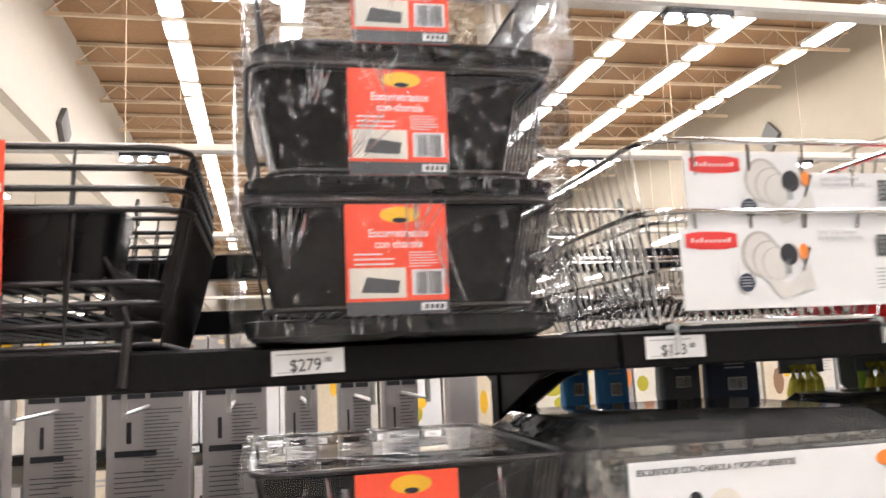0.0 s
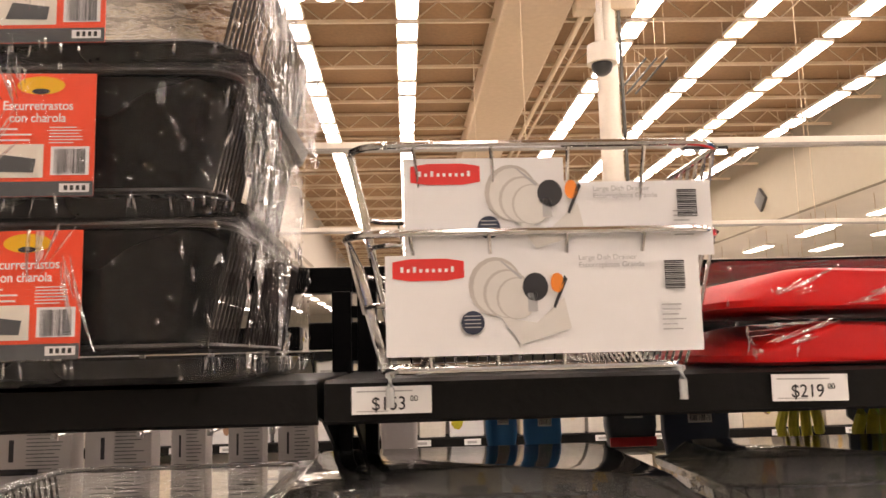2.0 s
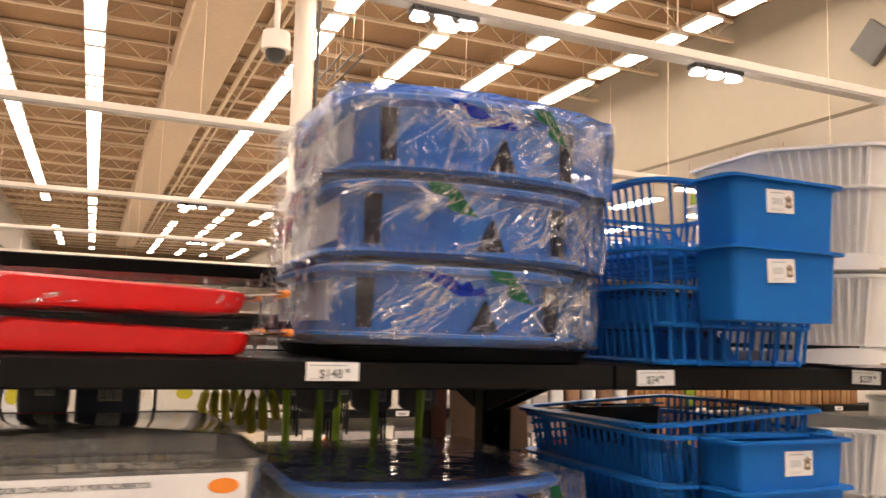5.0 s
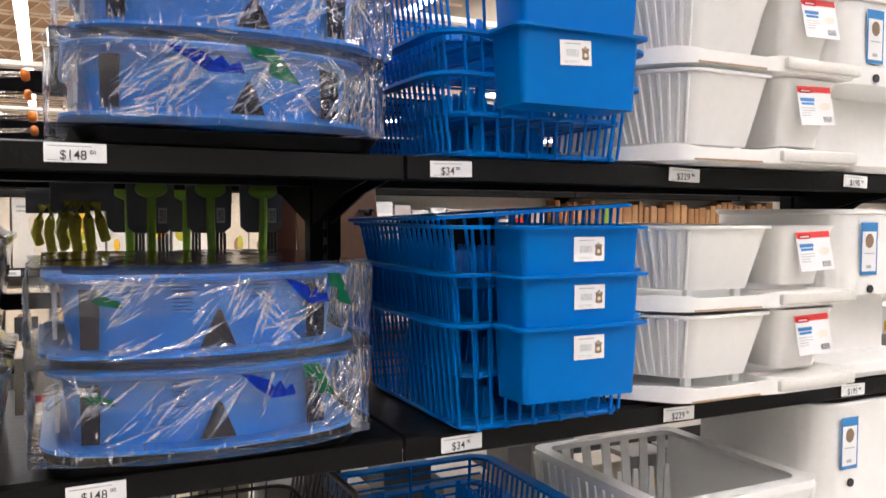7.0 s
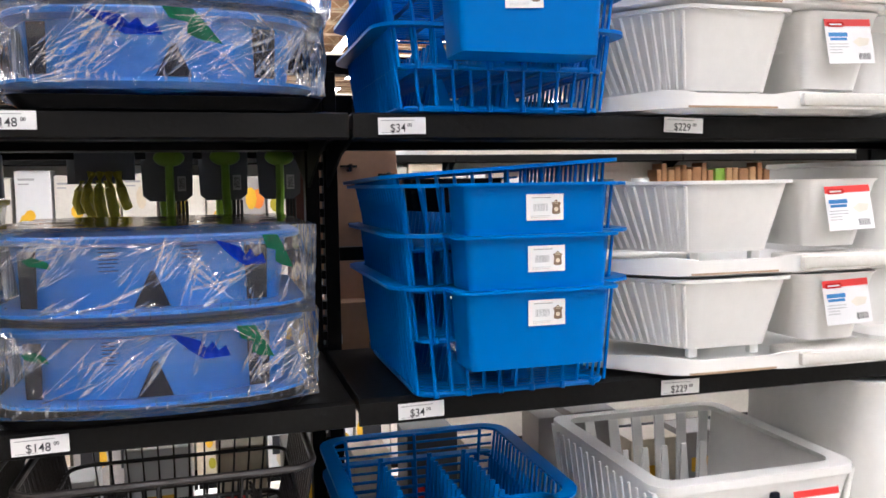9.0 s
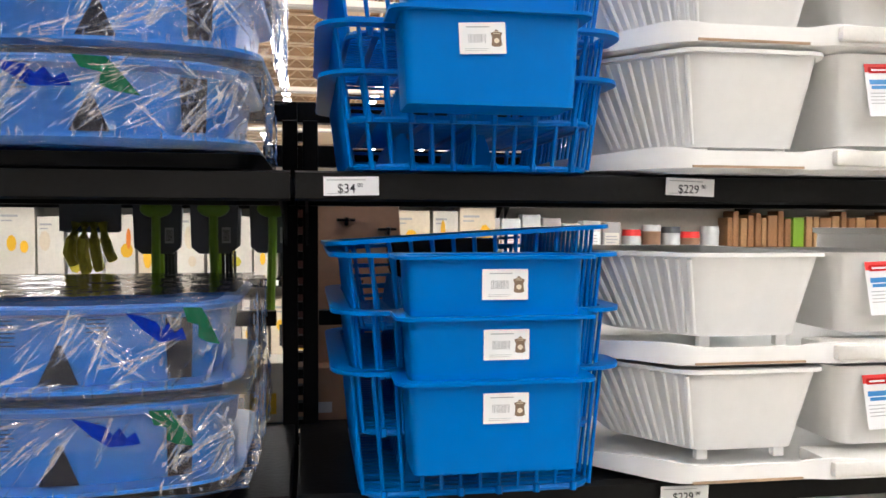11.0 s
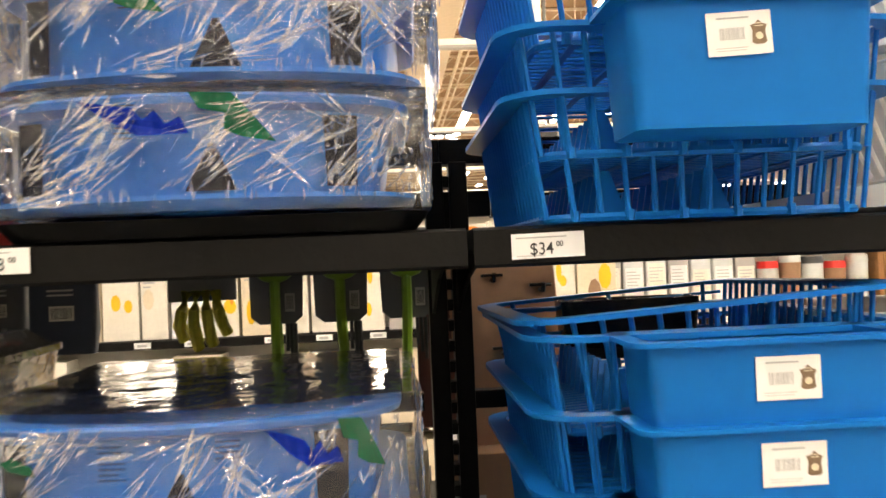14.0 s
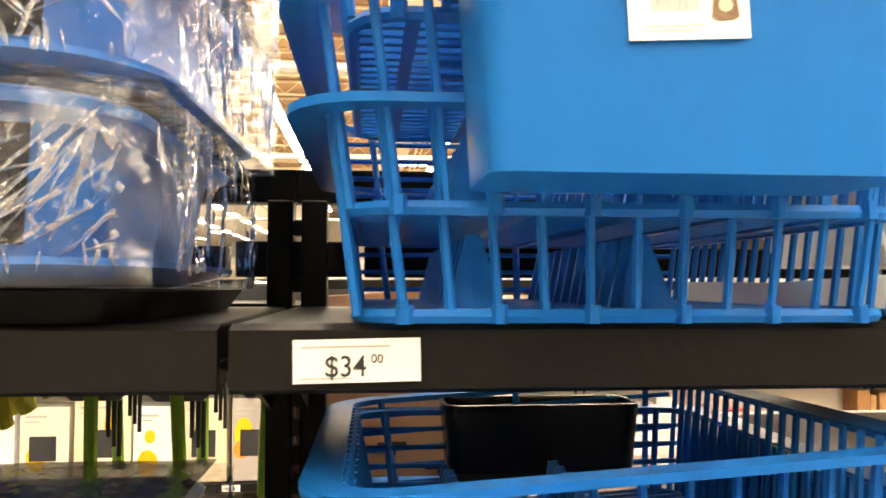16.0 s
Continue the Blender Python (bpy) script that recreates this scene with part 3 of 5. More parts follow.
# ---------------------------------------------------------------- black drainers in wrap, bay one
def red_card(parent, x0, x1, z0, z1, y):
    """Orange-red packaging card with its print."""
    w, h = x1 - x0, z1 - z0
    c = part("packaging_card", mk_box(x0, x1, y, y + 0.001, z0, z1), M_ORANGERED, parent, "orange-red printed packaging card", smooth=False)
    yy = y - 0.0006
    patch("logo_oval", oval(x0 + 0.54 * w, z1 - 0.1 * h, 0.2 * w, 0.075 * h, yy), M_YELLOW, c)
    patch("logo_mark", oval(x0 + 0.54 * w, z1 - 0.15 * h, 0.075 * w, 0.024 * h, yy - 0.0004), M_INK, c)
    words("Escurretrastos", 0.105 * h, x0 + 0.52 * w, z1 - 0.3 * h, yy, M_CARD, c, centre=True, squeeze=0.88, weight=0.012)
    words("con charola", 0.105 * h, x0 + 0.52 * w, z1 - 0.4 * h, yy, M_CARD, c, centre=True, squeeze=0.88, weight=0.012)
    text_lines(x0 + 0.08 * w, x0 + 0.5 * w, z1 - 0.45 * h, 3, 0.045 * h, 0.014 * h, yy, c, M_CARD)
    text_lines(x0 + 0.62 * w, x0 + 0.95 * w, z1 - 0.44 * h, 6, 0.025 * h, 0.008 * h, yy, c, M_CARD, 3)
    patch("photo", rect(x0 + 0.03 * w, x0 + 0.58 * w, z0 + 0.15 * h, z0 + 0.42 * h, yy), M_CREAM2, c)
    patch("photo_rack", flat([(x0 + 0.14 * w, z0 + 0.2 * h), (x0 + 0.5 * w, z0 + 0.19 * h), (x0 + 0.52 * w, z0 + 0.3 * h), (x0 + 0.2 * w, z0 + 0.34 * h)], yy - 0.0004), M_DGREY, c)
    patch("barcode_field", rect(x0 + 0.64 * w, x0 + 0.96 * w, z0 + 0.17 * h, z0 + 0.4 * h, yy), M_CARD, c)
    barcode(x0 + 0.67 * w, x0 + 0.93 * w, z0 + 0.18 * h, z0 + 0.38 * h, yy - 0.0004, c)
    patch("foot_band", rect(x0, x1, z0, z0 + 0.12 * h, yy), M_DGREY, c)
    patch("maker_field", rect(x0 + 0.72 * w, x0 + 0.97 * w, z0 + 0.03 * h, z0 + 0.1 * h, yy - 0.0004), M_CARD, c)
    bars("maker_bars", [(x0 + (0.76 + 0.05 * k) * w, x0 + (0.79 + 0.05 * k) * w, z0 + 0.045 * h, z0 + 0.085 * h) for k in range(4)], M_INK, c, yy - 0.0008)
    return c


def black_drainer(x, y, z, label, rz=0.0, card=True, hgt=0.128, bin_on=True):
    """Black dish drainer on its tray, bagged. x: middle of the front."""
    w, d = 0.305, 0.40
    t = thing("dish_drainer", label, "dish drainer", (x, y, z), "wrapped black dish drainers", rz)
    bm = bmesh.new()
    X0, X1 = -w / 2, w / 2
    loft(bm, [rrect(X0 + 0.02, X1 - 0.02, 0.02, d - 0.02, 0.0, 0.03), rrect(X0 + 0.006, X1 - 0.006, 0.006, d - 0.006, 0.006, 0.035), rrect(X0, X1, 0, d, 0.02, 0.04), rrect(X0 + 0.006, X1 - 0.006, 0.006, d - 0.006, 0.021, 0.036), rrect(X0 + 0.02, X1 - 0.02, 0.02, d - 0.02, 0.008, 0.03)], True, True)
    part("tray", bm, M_BLACKP, t, "black drip tray")
    # cutlery bin across the front
    bm = bmesh.new()
    loft(bm, [rrect(X0 + 0.03, X1 - 0.05, 0.03, 0.13, 0.03, 0.02), rrect(X0 + 0.012, X1 - 0.03, 0.012, 0.14, hgt - 0.008, 0.024), rrect(X0 + 0.008, X1 - 0.026, 0.008, 0.144, hgt - 0.004, 0.026), rrect(X0 + 0.016, X1 - 0.036, 0.016, 0.136, hgt - 0.006, 0.022), rrect(X0 + 0.036, X1 - 0.056, 0.036, 0.124, 0.034, 0.018)], True, True)
    if bin_on:
        part("cutlery_bin", bm, M_BLACKP, t, "glossy black cutlery bin")
    else:
        bm.free()
    bm = bmesh.new()
    for zz, o in ((0.03, 0.022), (hgt, 0.004)):
        wire(bm, rrect(X0 + o, X1 - o, o, d - o, zz, 0.03), 0.003, True)
    for k in range(16):
        yy = 0.15 + k * 0.015
        for s, xx in ((1, X0), (-1, X1)):
            wire(bm, [(xx + s * 0.004, yy, hgt), (xx + s * 0.022, yy, 0.03)], 0.0016, sides=5)
    for k in range(8):
        wire(bm, [(X1 - 0.004 - 0.0, 0.03 + k * 0.014, hgt), (X1 - 0.026, 0.03 + k * 0.014, 0.03)], 0.0016, sides=5)
    for k in range(18):
        xx = X0 + 0.03 + k * (w - 0.06) / 17
        wire(bm, [(xx, 0.024, 0.03), (xx, d - 0.024, 0.03)], 0.0016, sides=5)
    part("wire_frame", bm, M_BROWNP, t, "dark coated wire frame")
    if card:
        red_card(t, -0.058, 0.036, 0.022, hgt - 0.004, -0.001)
    part("wrapping", film_box(X0 - 0.008, X1 + 0.008, -0.008, d + 0.008, 0.001, hgt + 0.003, 0.004, 10, seed=int(z * 100)), M_FILM_S, t, "clear plastic wrapping").visible_shadow = False
    for nm, lo, hi, m, args in (("film_folds", X0, X1, pose(0, -0.0125, 0), (3, 20, 18, 82)), ("end_folds", 0.01, d - 0.01, pose(X1 + 0.0105, 0, 0, 0, 0, 90), (6, 22, 20, 80))):
        cr = part(nm, folds(lo + 0.003, hi - 0.003, 0.004, hgt, 0, int(z * 1000), *args), M_FOLD, t, "bright creases in the film")
        cr.matrix_basis = m
        tagged(cr, kind="stuff").visible_shadow = False
    return t


for k, zz in enumerate((1.557, 1.6865, 1.815)):
    black_drainer(-0.219 + 0.006 * k, -0.035, zz, "black dish drainer with tray in clear wrap on the shelf", rz=(-1, 1.5, -1)[k], bin_on=k < 2)
for k, zz in enumerate((1.161, 1.306)):
    black_drainer(-0.215, -0.02, zz, "black dish drainer with tray in clear wrap, on the shelf below", hgt=0.136, card=True)


# ---------------------------------------------------------------- wire racks
def wire_rack(name, label, x0, x1, y0, y1, z0, z1, material, group, r=0.0022, shrink=0.03, nw=16, mid=True):
    """Open wire dish rack with a flared rim."""
    t = thing(name, label, "dish rack", ((x0 + x1) / 2, y0, z0), group)
    w, d, h = x1 - x0, y1 - y0, z1 - z0
    X0, X1 = -w / 2, w / 2
    bm = bmesh.new()
    wire(bm, rrect(X0, X1, 0, d, h, 0.035), r * 1.5, True, 8)
    part("rim", bm, material, t)
    bm = bmesh.new()
    wire(bm, rrect(X0 + shrink, X1 - shrink, shrink * 0.6, d - shrink, 0.004, 0.03), r * 1.3, True, 8)
    if mid:
        wire(bm, rrect(X0 + shrink * 0.5, X1 - shrink * 0.5, shrink * 0.3, d - shrink * 0.5, h * 0.5, 0.033), r, True, 8)
    part("base_ring", bm, material, t)
    for k in range(nw):
        bm = bmesh.new()
        a = (k + 0.5) / nw
        xx, xb = X0 + 0.03 + a * (w - 0.06), X0 + shrink + 0.02 + a * (w - 2 * shrink - 0.04)
        wire(bm, [(xx, d, h), (xb, d - shrink, 0.004), (xb, shrink * 0.6, 0.004)], r * 0.75, sides=5)
        if k % 4 == 1:
            wire(bm, [(xb, shrink * 0.6, 0.004), (xx, 0, h)], r * 0.75, sides=5)
        part("cross_wire", bm, material, t)
    n2 = int(d / 0.022)
    for k in range(n2):
        yy = 0.03 + (d - 0.06) * k / (n2 - 1)
        yb = shrink * 0.6 + 0.02 + (d - shrink * 1.6 - 0.04) * k / (n2 - 1)
        for s, xx in ((1, X0), (-1, X1)):
            bm = wire(bmesh.new(), [(xx, yy, h), (xx + s * shrink * 0.5, (yy + yb) / 2, h * 0.45), (xx + s * shrink, yb, 0.004), (xx + s * (shrink + 0.035), yb, 0.002), (xx + s * (shrink + 0.05), yb, 0.03)], r * 0.8, sides=5)
            part("side_wire", bm, material, t)
    return t


def drainer_card(x0, x1, z0, z1, y, rz, step):
    """White printed card of the chrome racks."""
    t = thing("packaging_card", "white printed sleeve card with plates and a red logo", "packaging card", ((x0 + x1) / 2, y, z0), "rack cards", rz)
    w, h = x1 - x0, z1 - z0
    a = -w / 2
    pts = [(a, 0), (-a, 0), (-a, h * step), (a + 0.52 * w, h * step), (a + 0.52 * w, h), (a, h)] if step < 1 else [(a, 0), (-a, 0), (-a, h), (a, h)]
    bm = bmesh.new()
    loft(bm, [[(p, 0.0, q) for p, q in pts], [(p, 0.0012, q) for p, q in pts]], True, True)
    part("card", bm, M_CARD, t, smooth=False)
    y = -0.0006
    cx, cz = a + 0.135 * w, h - 0.0135 if step < 1 else h - 0.012
    patch("logo_oval", flat([(cx + 0.029 * c, cz + 0.009 * s) for c, s in ((-1, -0.75), (-0.5, -1), (0.5, -1), (1, -0.75), (1, 0.75), (0.5, 1), (-0.5, 1), (-1, 0.75))], y), M_REDINK, t)
    bars("logo_bar", [(cx - 0.0225 + 0.0051 * k, cx - 0.0225 + 0.0051 * k + 0.0024, cz - 0.002, cz + (0.0026 if k in (0, 2, 8) else 0.0008)) for k in range(9)], M_CARD, t, y - 0.0004)
    for px, pz, rx, rz2, m in ((0.345, 0.055, 0.022, 0.024, M_PLATE), (0.35, 0.054, 0.0195, 0.022, M_PLATE2), (0.38, 0.049, 0.0195, 0.02, M_PLATE), (0.384, 0.0485, 0.018, 0.0188, M_PLATE2), (0.41, 0.045, 0.0165, 0.0172, M_PLATE), (0.413, 0.0448, 0.0155, 0.0164, M_PLATE2)):
        y -= 0.0002
        patch("plate_print", oval(a + px * w, pz, rx, rz2, y), m, t)
    y -= 0.0002
    patch("rack_print", flat([(a + 0.36 * w, 0.03), (a + 0.42 * w, 0.008), (a + 0.58 * w, 0.02), (a + 0.56 * w, 0.045), (a + 0.47 * w, 0.025)], y), M_PLATE2, t)
    y -= 0.0002
    patch("cup_print", oval(a + 0.47 * w, 0.054, 0.0105, 0.0115, y), M_INK, t)
    bars("whisk_print", [(a + 0.445 * w, a + 0.475 * w, 0.034, 0.049)], M_GREYINK, t, y)
    patch("spoon_print", oval(a + 0.54 * w, 0.057, 0.0055, 0.008, y), M_ORANGE, t)
    patch("handle_print", flat([(a + 0.525 * w, 0.038), (a + 0.531 * w, 0.036), (a + 0.573 * w, 0.06), (a + 0.563 * w, 0.063)], y), M_INK, t)
    patch("knife_print", flat([(a + 0.36 * w, 0.0755), (a + 0.367 * w, 0.0755), (a + 0.43 * w, 0.062), (a + 0.425 * w, 0.06)], y), M_GREYINK, t)
    patch("seal_print", oval(a + 0.27 * w, 0.026, 0.0095, 0.0095, y), M_NAVY, t)
    bars("seal_lines", [(a + 0.245 * w, a + 0.295 * w, 0.022 + 0.003 * k, 0.0228 + 0.003 * k) for k in range(4)], M_GREYINK, t, y - 0.0003)
    zt = h * step if step < 1 else h
    words("Large Dish Drainer", 0.0062, a + 0.61 * w, zt - 0.0085 if step < 1 else zt - 0.0065, y, M_GREYINK, t, "product_name", weight=0.0)
    words("Escurreplatos Grande", 0.0062, a + 0.61 * w, zt - 0.0145 if step < 1 else zt - 0.0125, y, M_GREYINK, t, "product_name", weight=0.0)
    barcode_z = zt - 0.008
    bars("barcode", [(a + 0.885 * w, a + 0.95 * w, barcode_z - 0.0016 * k - (0.0009 if k % 3 else 0.0013), barcode_z - 0.0016 * k) for k in range(15)], M_INK, t, y)
    text_lines(a + 0.87 * w, a + 0.95 * w, 0.038, 6, 0.004, 0.0012, y, t, M_GREYINK, 9)
    return t


chrome = "chrome wire dish rack nested in another on the shelf"
wire_rack("dish_rack", chrome, 0.022, 0.342, -0.03, 0.36, 1.558, 1.674, M_CHROME, "chrome dish racks")
wire_rack("dish_rack", chrome, 0.026, 0.346, -0.03, 0.36, 1.585, 1.748, M_CHROME, "chrome dish racks", shrink=0.033)
drainer_card(0.056, 0.314, 1.5735, 1.655, -0.034, 0.5, 1.0)
drainer_card(0.072, 0.331, 1.652, 1.737, -0.026, 0.5, 0.75)
for x in (0.058, 0.302):
    t = thing("shelf_hook", "small clear plastic clip hanging on the shelf edge", "shelf clip", (x, -0.008, 1.537), "shelf clips")
    bm = bmesh.new()
    wire(bm, [(0, 0, 0.022), (0, -0.004, 0.012), (0, -0.004, -0.004)], 0.0035, sides=8)
    part("clip", bm, M_MILK, t)
    part("tongue", mk_box(-0.004, 0.004, -0.001, 0.012, 0.0195, 0.024, 0.001), M_MILK, t)
for k in range(4):
    wire_rack("dish_rack", "dark brown coated wire dish rack nested in others on the shelf", -0.80, -0.414, -0.005, 0.36, 1.558 + 0.019 * k, 1.683 + 0.019 * k, M_BROWNP, "dark dish racks", r=0.0021, nw=12, mid=False)
t = thing("cutlery_cup", "black plastic cutlery cup inside the dark rack", "cutlery cup", (-0.56, 0.03, 1.6205))
bm = bmesh.new()
loft(bm, [rrect(-0.07, 0.07, 0, 0.1, 0, 0.02), rrect(-0.08, 0.08, -0.01, 0.11, 0.072, 0.025), rrect(-0.074, 0.074, -0.004, 0.104, 0.072, 0.022), rrect(-0.066, 0.066, 0.004, 0.096, 0.006, 0.018)], True, True)
part("cup", bm, M_BLACKP, t)
t = thing("packaging_card", "orange-red card tied to the dark rack", "packaging card", (-0.612, -0.014, 1.588))
red_card(t, -0.045, 0.045, 0, 0.155, 0)
t = thing("shelf_hook", "dark plastic clip on the shelf edge", "shelf clip", (-0.468, -0.006, 1.545))
bm = bmesh.new()
wire(bm, [(0, 0.004, 0.05), (0.002, -0.004, 0.03), (0, -0.005, 0.0), (-0.002, -0.004, -0.02)], 0.0045, sides=8)
part("clip", bm, M_BROWNP, t)


# ---------------------------------------------------------------- red folding drainers
def red_tray(x0, x1, y0, y1, z, rz, seed):
    t = thing("folding_drainer", "flat red folding drainer in clear wrap with orange-tipped legs", "dish drainer", ((x0 + x1) / 2, y0, z), "red folding drainers", rz)
    w, d = x1 - x0, y1 - y0
    a, b = -w / 2, w / 2
    bm = bmesh.new()
    loft(bm, [rrect(a + 0.02, b - 0.04, 0.01, d - 0.02, 0.001, 0.03), rrect(a + 0.008, b - 0.018, 0.0, d, 0.004, 0.04), rrect(a + 0.008, b - 0.014, 0.0, d, 0.010, 0.04), rrect(a + 0.03, b - 0.010, 0.003, d - 0.005, 0.022, 0.04), rrect(a + 0.066, b - 0.006, 0.006, d - 0.01, 0.037, 0.04), rrect(a + 0.08, b - 0.02, 0.02, d - 0.03, 0.041, 0.03)], True, True)
    for v in bm.verts:
        v.co.z *= 1.06 - 0.34 * (v.co.x - a) / w
    part("tray", bm, M_REDP, t)
    for yy in (0.02, 0.05, 0.2, 0.24):
        part("leg_wire", wire(bmesh.new(), [(b - 0.1, yy, 0.02), (b + 0.036, yy + 0.01, 0.03)], 0.002), M_CHROME, t, "chrome wire leg")
        bm = bmesh.new()
        bmesh.ops.create_uvsphere(bm, u_segments=10, v_segments=6, radius=0.0055, matrix=Matrix.Translation((b + 0.039, yy + 0.01, 0.03)))
        part("leg_tip", bm, M_ORANGE, t, "orange leg tip")
    part("wrapping", film_box(a - 0.004, b - 0.001, -0.006, d + 0.008, 0.0005, 0.044, 0.003, 9, seed=seed), M_FILM_R, t, "clear plastic wrapping").visible_shadow = False
    cr = part("film_folds", folds(a, b - 0.004, 0.003, 0.043, -0.0085, seed, 2, 12, 0, 8), M_FOLD, t, "bright creases in the film")
    tagged(cr, kind="stuff").visible_shadow = False
    return t


red_tray(0.358, 0.722, 0.015, 0.30, 1.5565, 0, 3)
red_tray(0.352, 0.715, 0.015, 0.30, 1.6055, 0, 4)


# ---------------------------------------------------------------- blue tubs in film
BOW = 0.045


def bow_loop(x0, x1, y0, y1, z, r, k=BOW, seg=5, n=10):
    """Rounded rectangle whose front edge bulges towards the aisle."""
    pts = rrect(x0, x1, y0, y1, z, r, seg)
    m = 3 * (seg + 1)
    front = [(x0 + r + (x1 - x0 - 2 * r) * q / n, y0, z) for q in range(1, n)]
    half = (x1 - x0) / 2
    out = []
    for p in pts[:m] + front + pts[m:]:
        fall = max(0.0, 1 - (p[1] - y0) / 0.12)
        out.append((p[0], p[1] - k * fall * max(0.0, 1 - ((p[0] - (x0 + x1) / 2) / half) ** 2), p[2]))
    return out


def bulge(ob, w, k=BOW):
    """Carry a film, crease or print along with the bulging front."""
    for v in ob.data.vertices:
        fall = min(1.0, max(0.0, 1 - v.co.y / 0.12))
        v.co.y -= k * fall * max(0.0, 1 - (2 * v.co.x / w) ** 2)
    return ob


def blue_tub(x0, x1, y0, z, h, seed, rz=0.0, label="blue dish tub wrapped in crumpled clear film, stacked on the shelf", blue=None, green=None, spot=None, tip=0.52, cover=False):
    t = thing("wrapped_tub", label, "dish tub", ((x0 + x1) / 2, y0, z), "wrapped blue tubs", rz)
    w, d = x1 - x0, 0.345
    a, b = -w / 2, w / 2
    bm = bmesh.new()
    loft(bm, [bow_loop(a + 0.05, b - 0.05, 0.035, d - 0.03, 0.0, 0.03), bow_loop(a + 0.012, b - 0.012, 0.008, d - 0.01, 0.008, 0.04), bow_loop(a, b, 0.0, d, 0.012, 0.045), bow_loop(a, b, 0.0, d, 0.016, 0.045), bow_loop(a + 0.02, b - 0.02, 0.018, d - 0.02, 0.0165, 0.035)], True, True)
    part("tray", bm, M_TUB, t, "blue drip tray")
    bm = bmesh.new()
    loft(bm, [bow_loop(a + 0.034, b - 0.034, 0.026, d - 0.03, 0.017, 0.03), bow_loop(a + 0.024, b - 0.024, 0.016, d - 0.02, h - 0.016, 0.035), bow_loop(a + 0.006, b - 0.006, 0.002, d - 0.006, h - 0.012, 0.045), bow_loop(a + 0.004, b - 0.004, 0.0, d - 0.004, h - 0.006, 0.045), bow_loop(a + 0.008, b - 0.008, 0.003, d - 0.008, h - 0.003, 0.043), bow_loop(a + 0.028, b - 0.028, 0.02, d - 0.026, h - 0.004, 0.035), bow_loop(a + 0.036, b - 0.036, 0.03, d - 0.04, 0.021, 0.03)], True, True)
    part("tub", bm, M_TUB, t, "mid blue tub")
    # flat dark sheets painting the shade in gaps between the front's raised panels
    for u, half, m in ((0.14, 0.010, M_GAP_SHADE), (0.83, 0.013, M_GAP_SHADE)):
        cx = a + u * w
        bulge(patch("recess_shade", flat([(cx - half, 0.022), (cx + half, 0.022), (cx + half * 1.15, h - 0.02), (cx - half * 1.15, h - 0.02)], 0.0125), m, t, "dark flat sheet for the shade in a recess"), w)
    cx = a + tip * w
    bulge(patch("recess_shade", flat([(cx - 0.02, 0.02), (cx + 0.024, 0.02), (cx + 0.006, h * 0.58), (cx + 0.001, h * 0.58)], 0.0125), M_GAP_SHADE, t, "dark tapering sheet for the shade in a gap"), w)
    # slatted end
    for k in range(20):
        yy = 0.04 + k * 0.0145
        part("end_slat", mk_box(a + 0.017, a + 0.0215, yy, yy + 0.006, 0.03, h - 0.022), M_GREYMESH, t, smooth=False)
    bag = part("wrapping", film_box(a - 0.012, b + 0.012, -0.009, d + 0.012, 0.001, h + 0.004, 0.007, 18, seed=seed), M_FILM, t, "crumpled clear film")
    bulge(bag, w).visible_shadow = False
    band = bmesh.new()
    cols = [[band.verts.new((a + w * q / 14, -0.0108, zz)) for zz in (h * 0.56 + 0.003 * math.sin(5 * q + seed), h - 0.002)] for q in range(15)]
    for A, B in zip(cols, cols[1:]):
        band.faces.new((A[0], B[0], B[1], A[1]))
    bulge(patch("film_overlap", band, M_OVERLAP, bag, "second layer of film"), w).visible_shadow = False
    for nm, bm in (("film_folds", folds(a + 0.004, b - 0.004, 0.006, h, -0.0125, seed, 30 if z > 1.5 else 22, 34, 44 if seed % 2 else 16)), ("corner_creases", folds(a + 0.79 * w, b - 0.004, 0.012, h - 0.01, -0.0128, seed + 9, 3, 22, 0, 70))):
        cr = bulge(part(nm, bm, M_FOLD, bag, "bright creases in the film"), w)
        tagged(cr, kind="stuff").visible_shadow = False
    for q, m in ((50, pose(b + 0.0145, 0, 0, 0, 0, 90)), (80, pose(a - 0.0145, d, 0, 0, 0, -90))):
        cr = part("end_folds", folds(0.03, d - 0.01, 0.006, h, 0, seed + q, 9, 40, 6, 75), M_FOLD, bag, "bright creases in the film")
        cr.matrix_basis = m
        tagged(cr, kind="stuff").visible_shadow = False
    yy, zz = -0.0125, h * 0.62
    if blue:
        p, q = a + blue[0] * w, a + blue[1] * w
        g = (q - p) / 4
        pts = [(p, h - 0.01), (p + g, h - 0.014), (p + 2 * g, zz + 0.022), (p + 2.4 * g, zz + 0.012), (p + 2.8 * g, zz + 0.02), (p + 3.2 * g, zz + 0.008), (p + 3.7 * g, zz + 0.014), (q, zz), (p + 2.2 * g, zz - 0.001), (p + 1.2 * g, zz + 0.012)]
        bulge(patch("film_print", flat(pts, yy), M_PRINTBLUE, bag, "dark blue printed zigzag"), w)
    if green:
        p, q = a + green[0] * w, a + green[1] * w
        g = q - p
        pts = [(p, h - 0.006), (p + 0.5 * g, h - 0.007), (p + 0.72 * g, h - 0.024), (q, zz - 0.008), (p + 0.62 * g, zz - 0.004), (p + 0.4 * g, zz + 0.002), (p + 0.42 * g, zz + 0.016), (p + 0.12 * g, zz + 0.02)]
        bulge(patch("film_print", flat(pts, yy - 0.0004), M_PRINTGREEN, bag, "green printed leaf shape"), w)
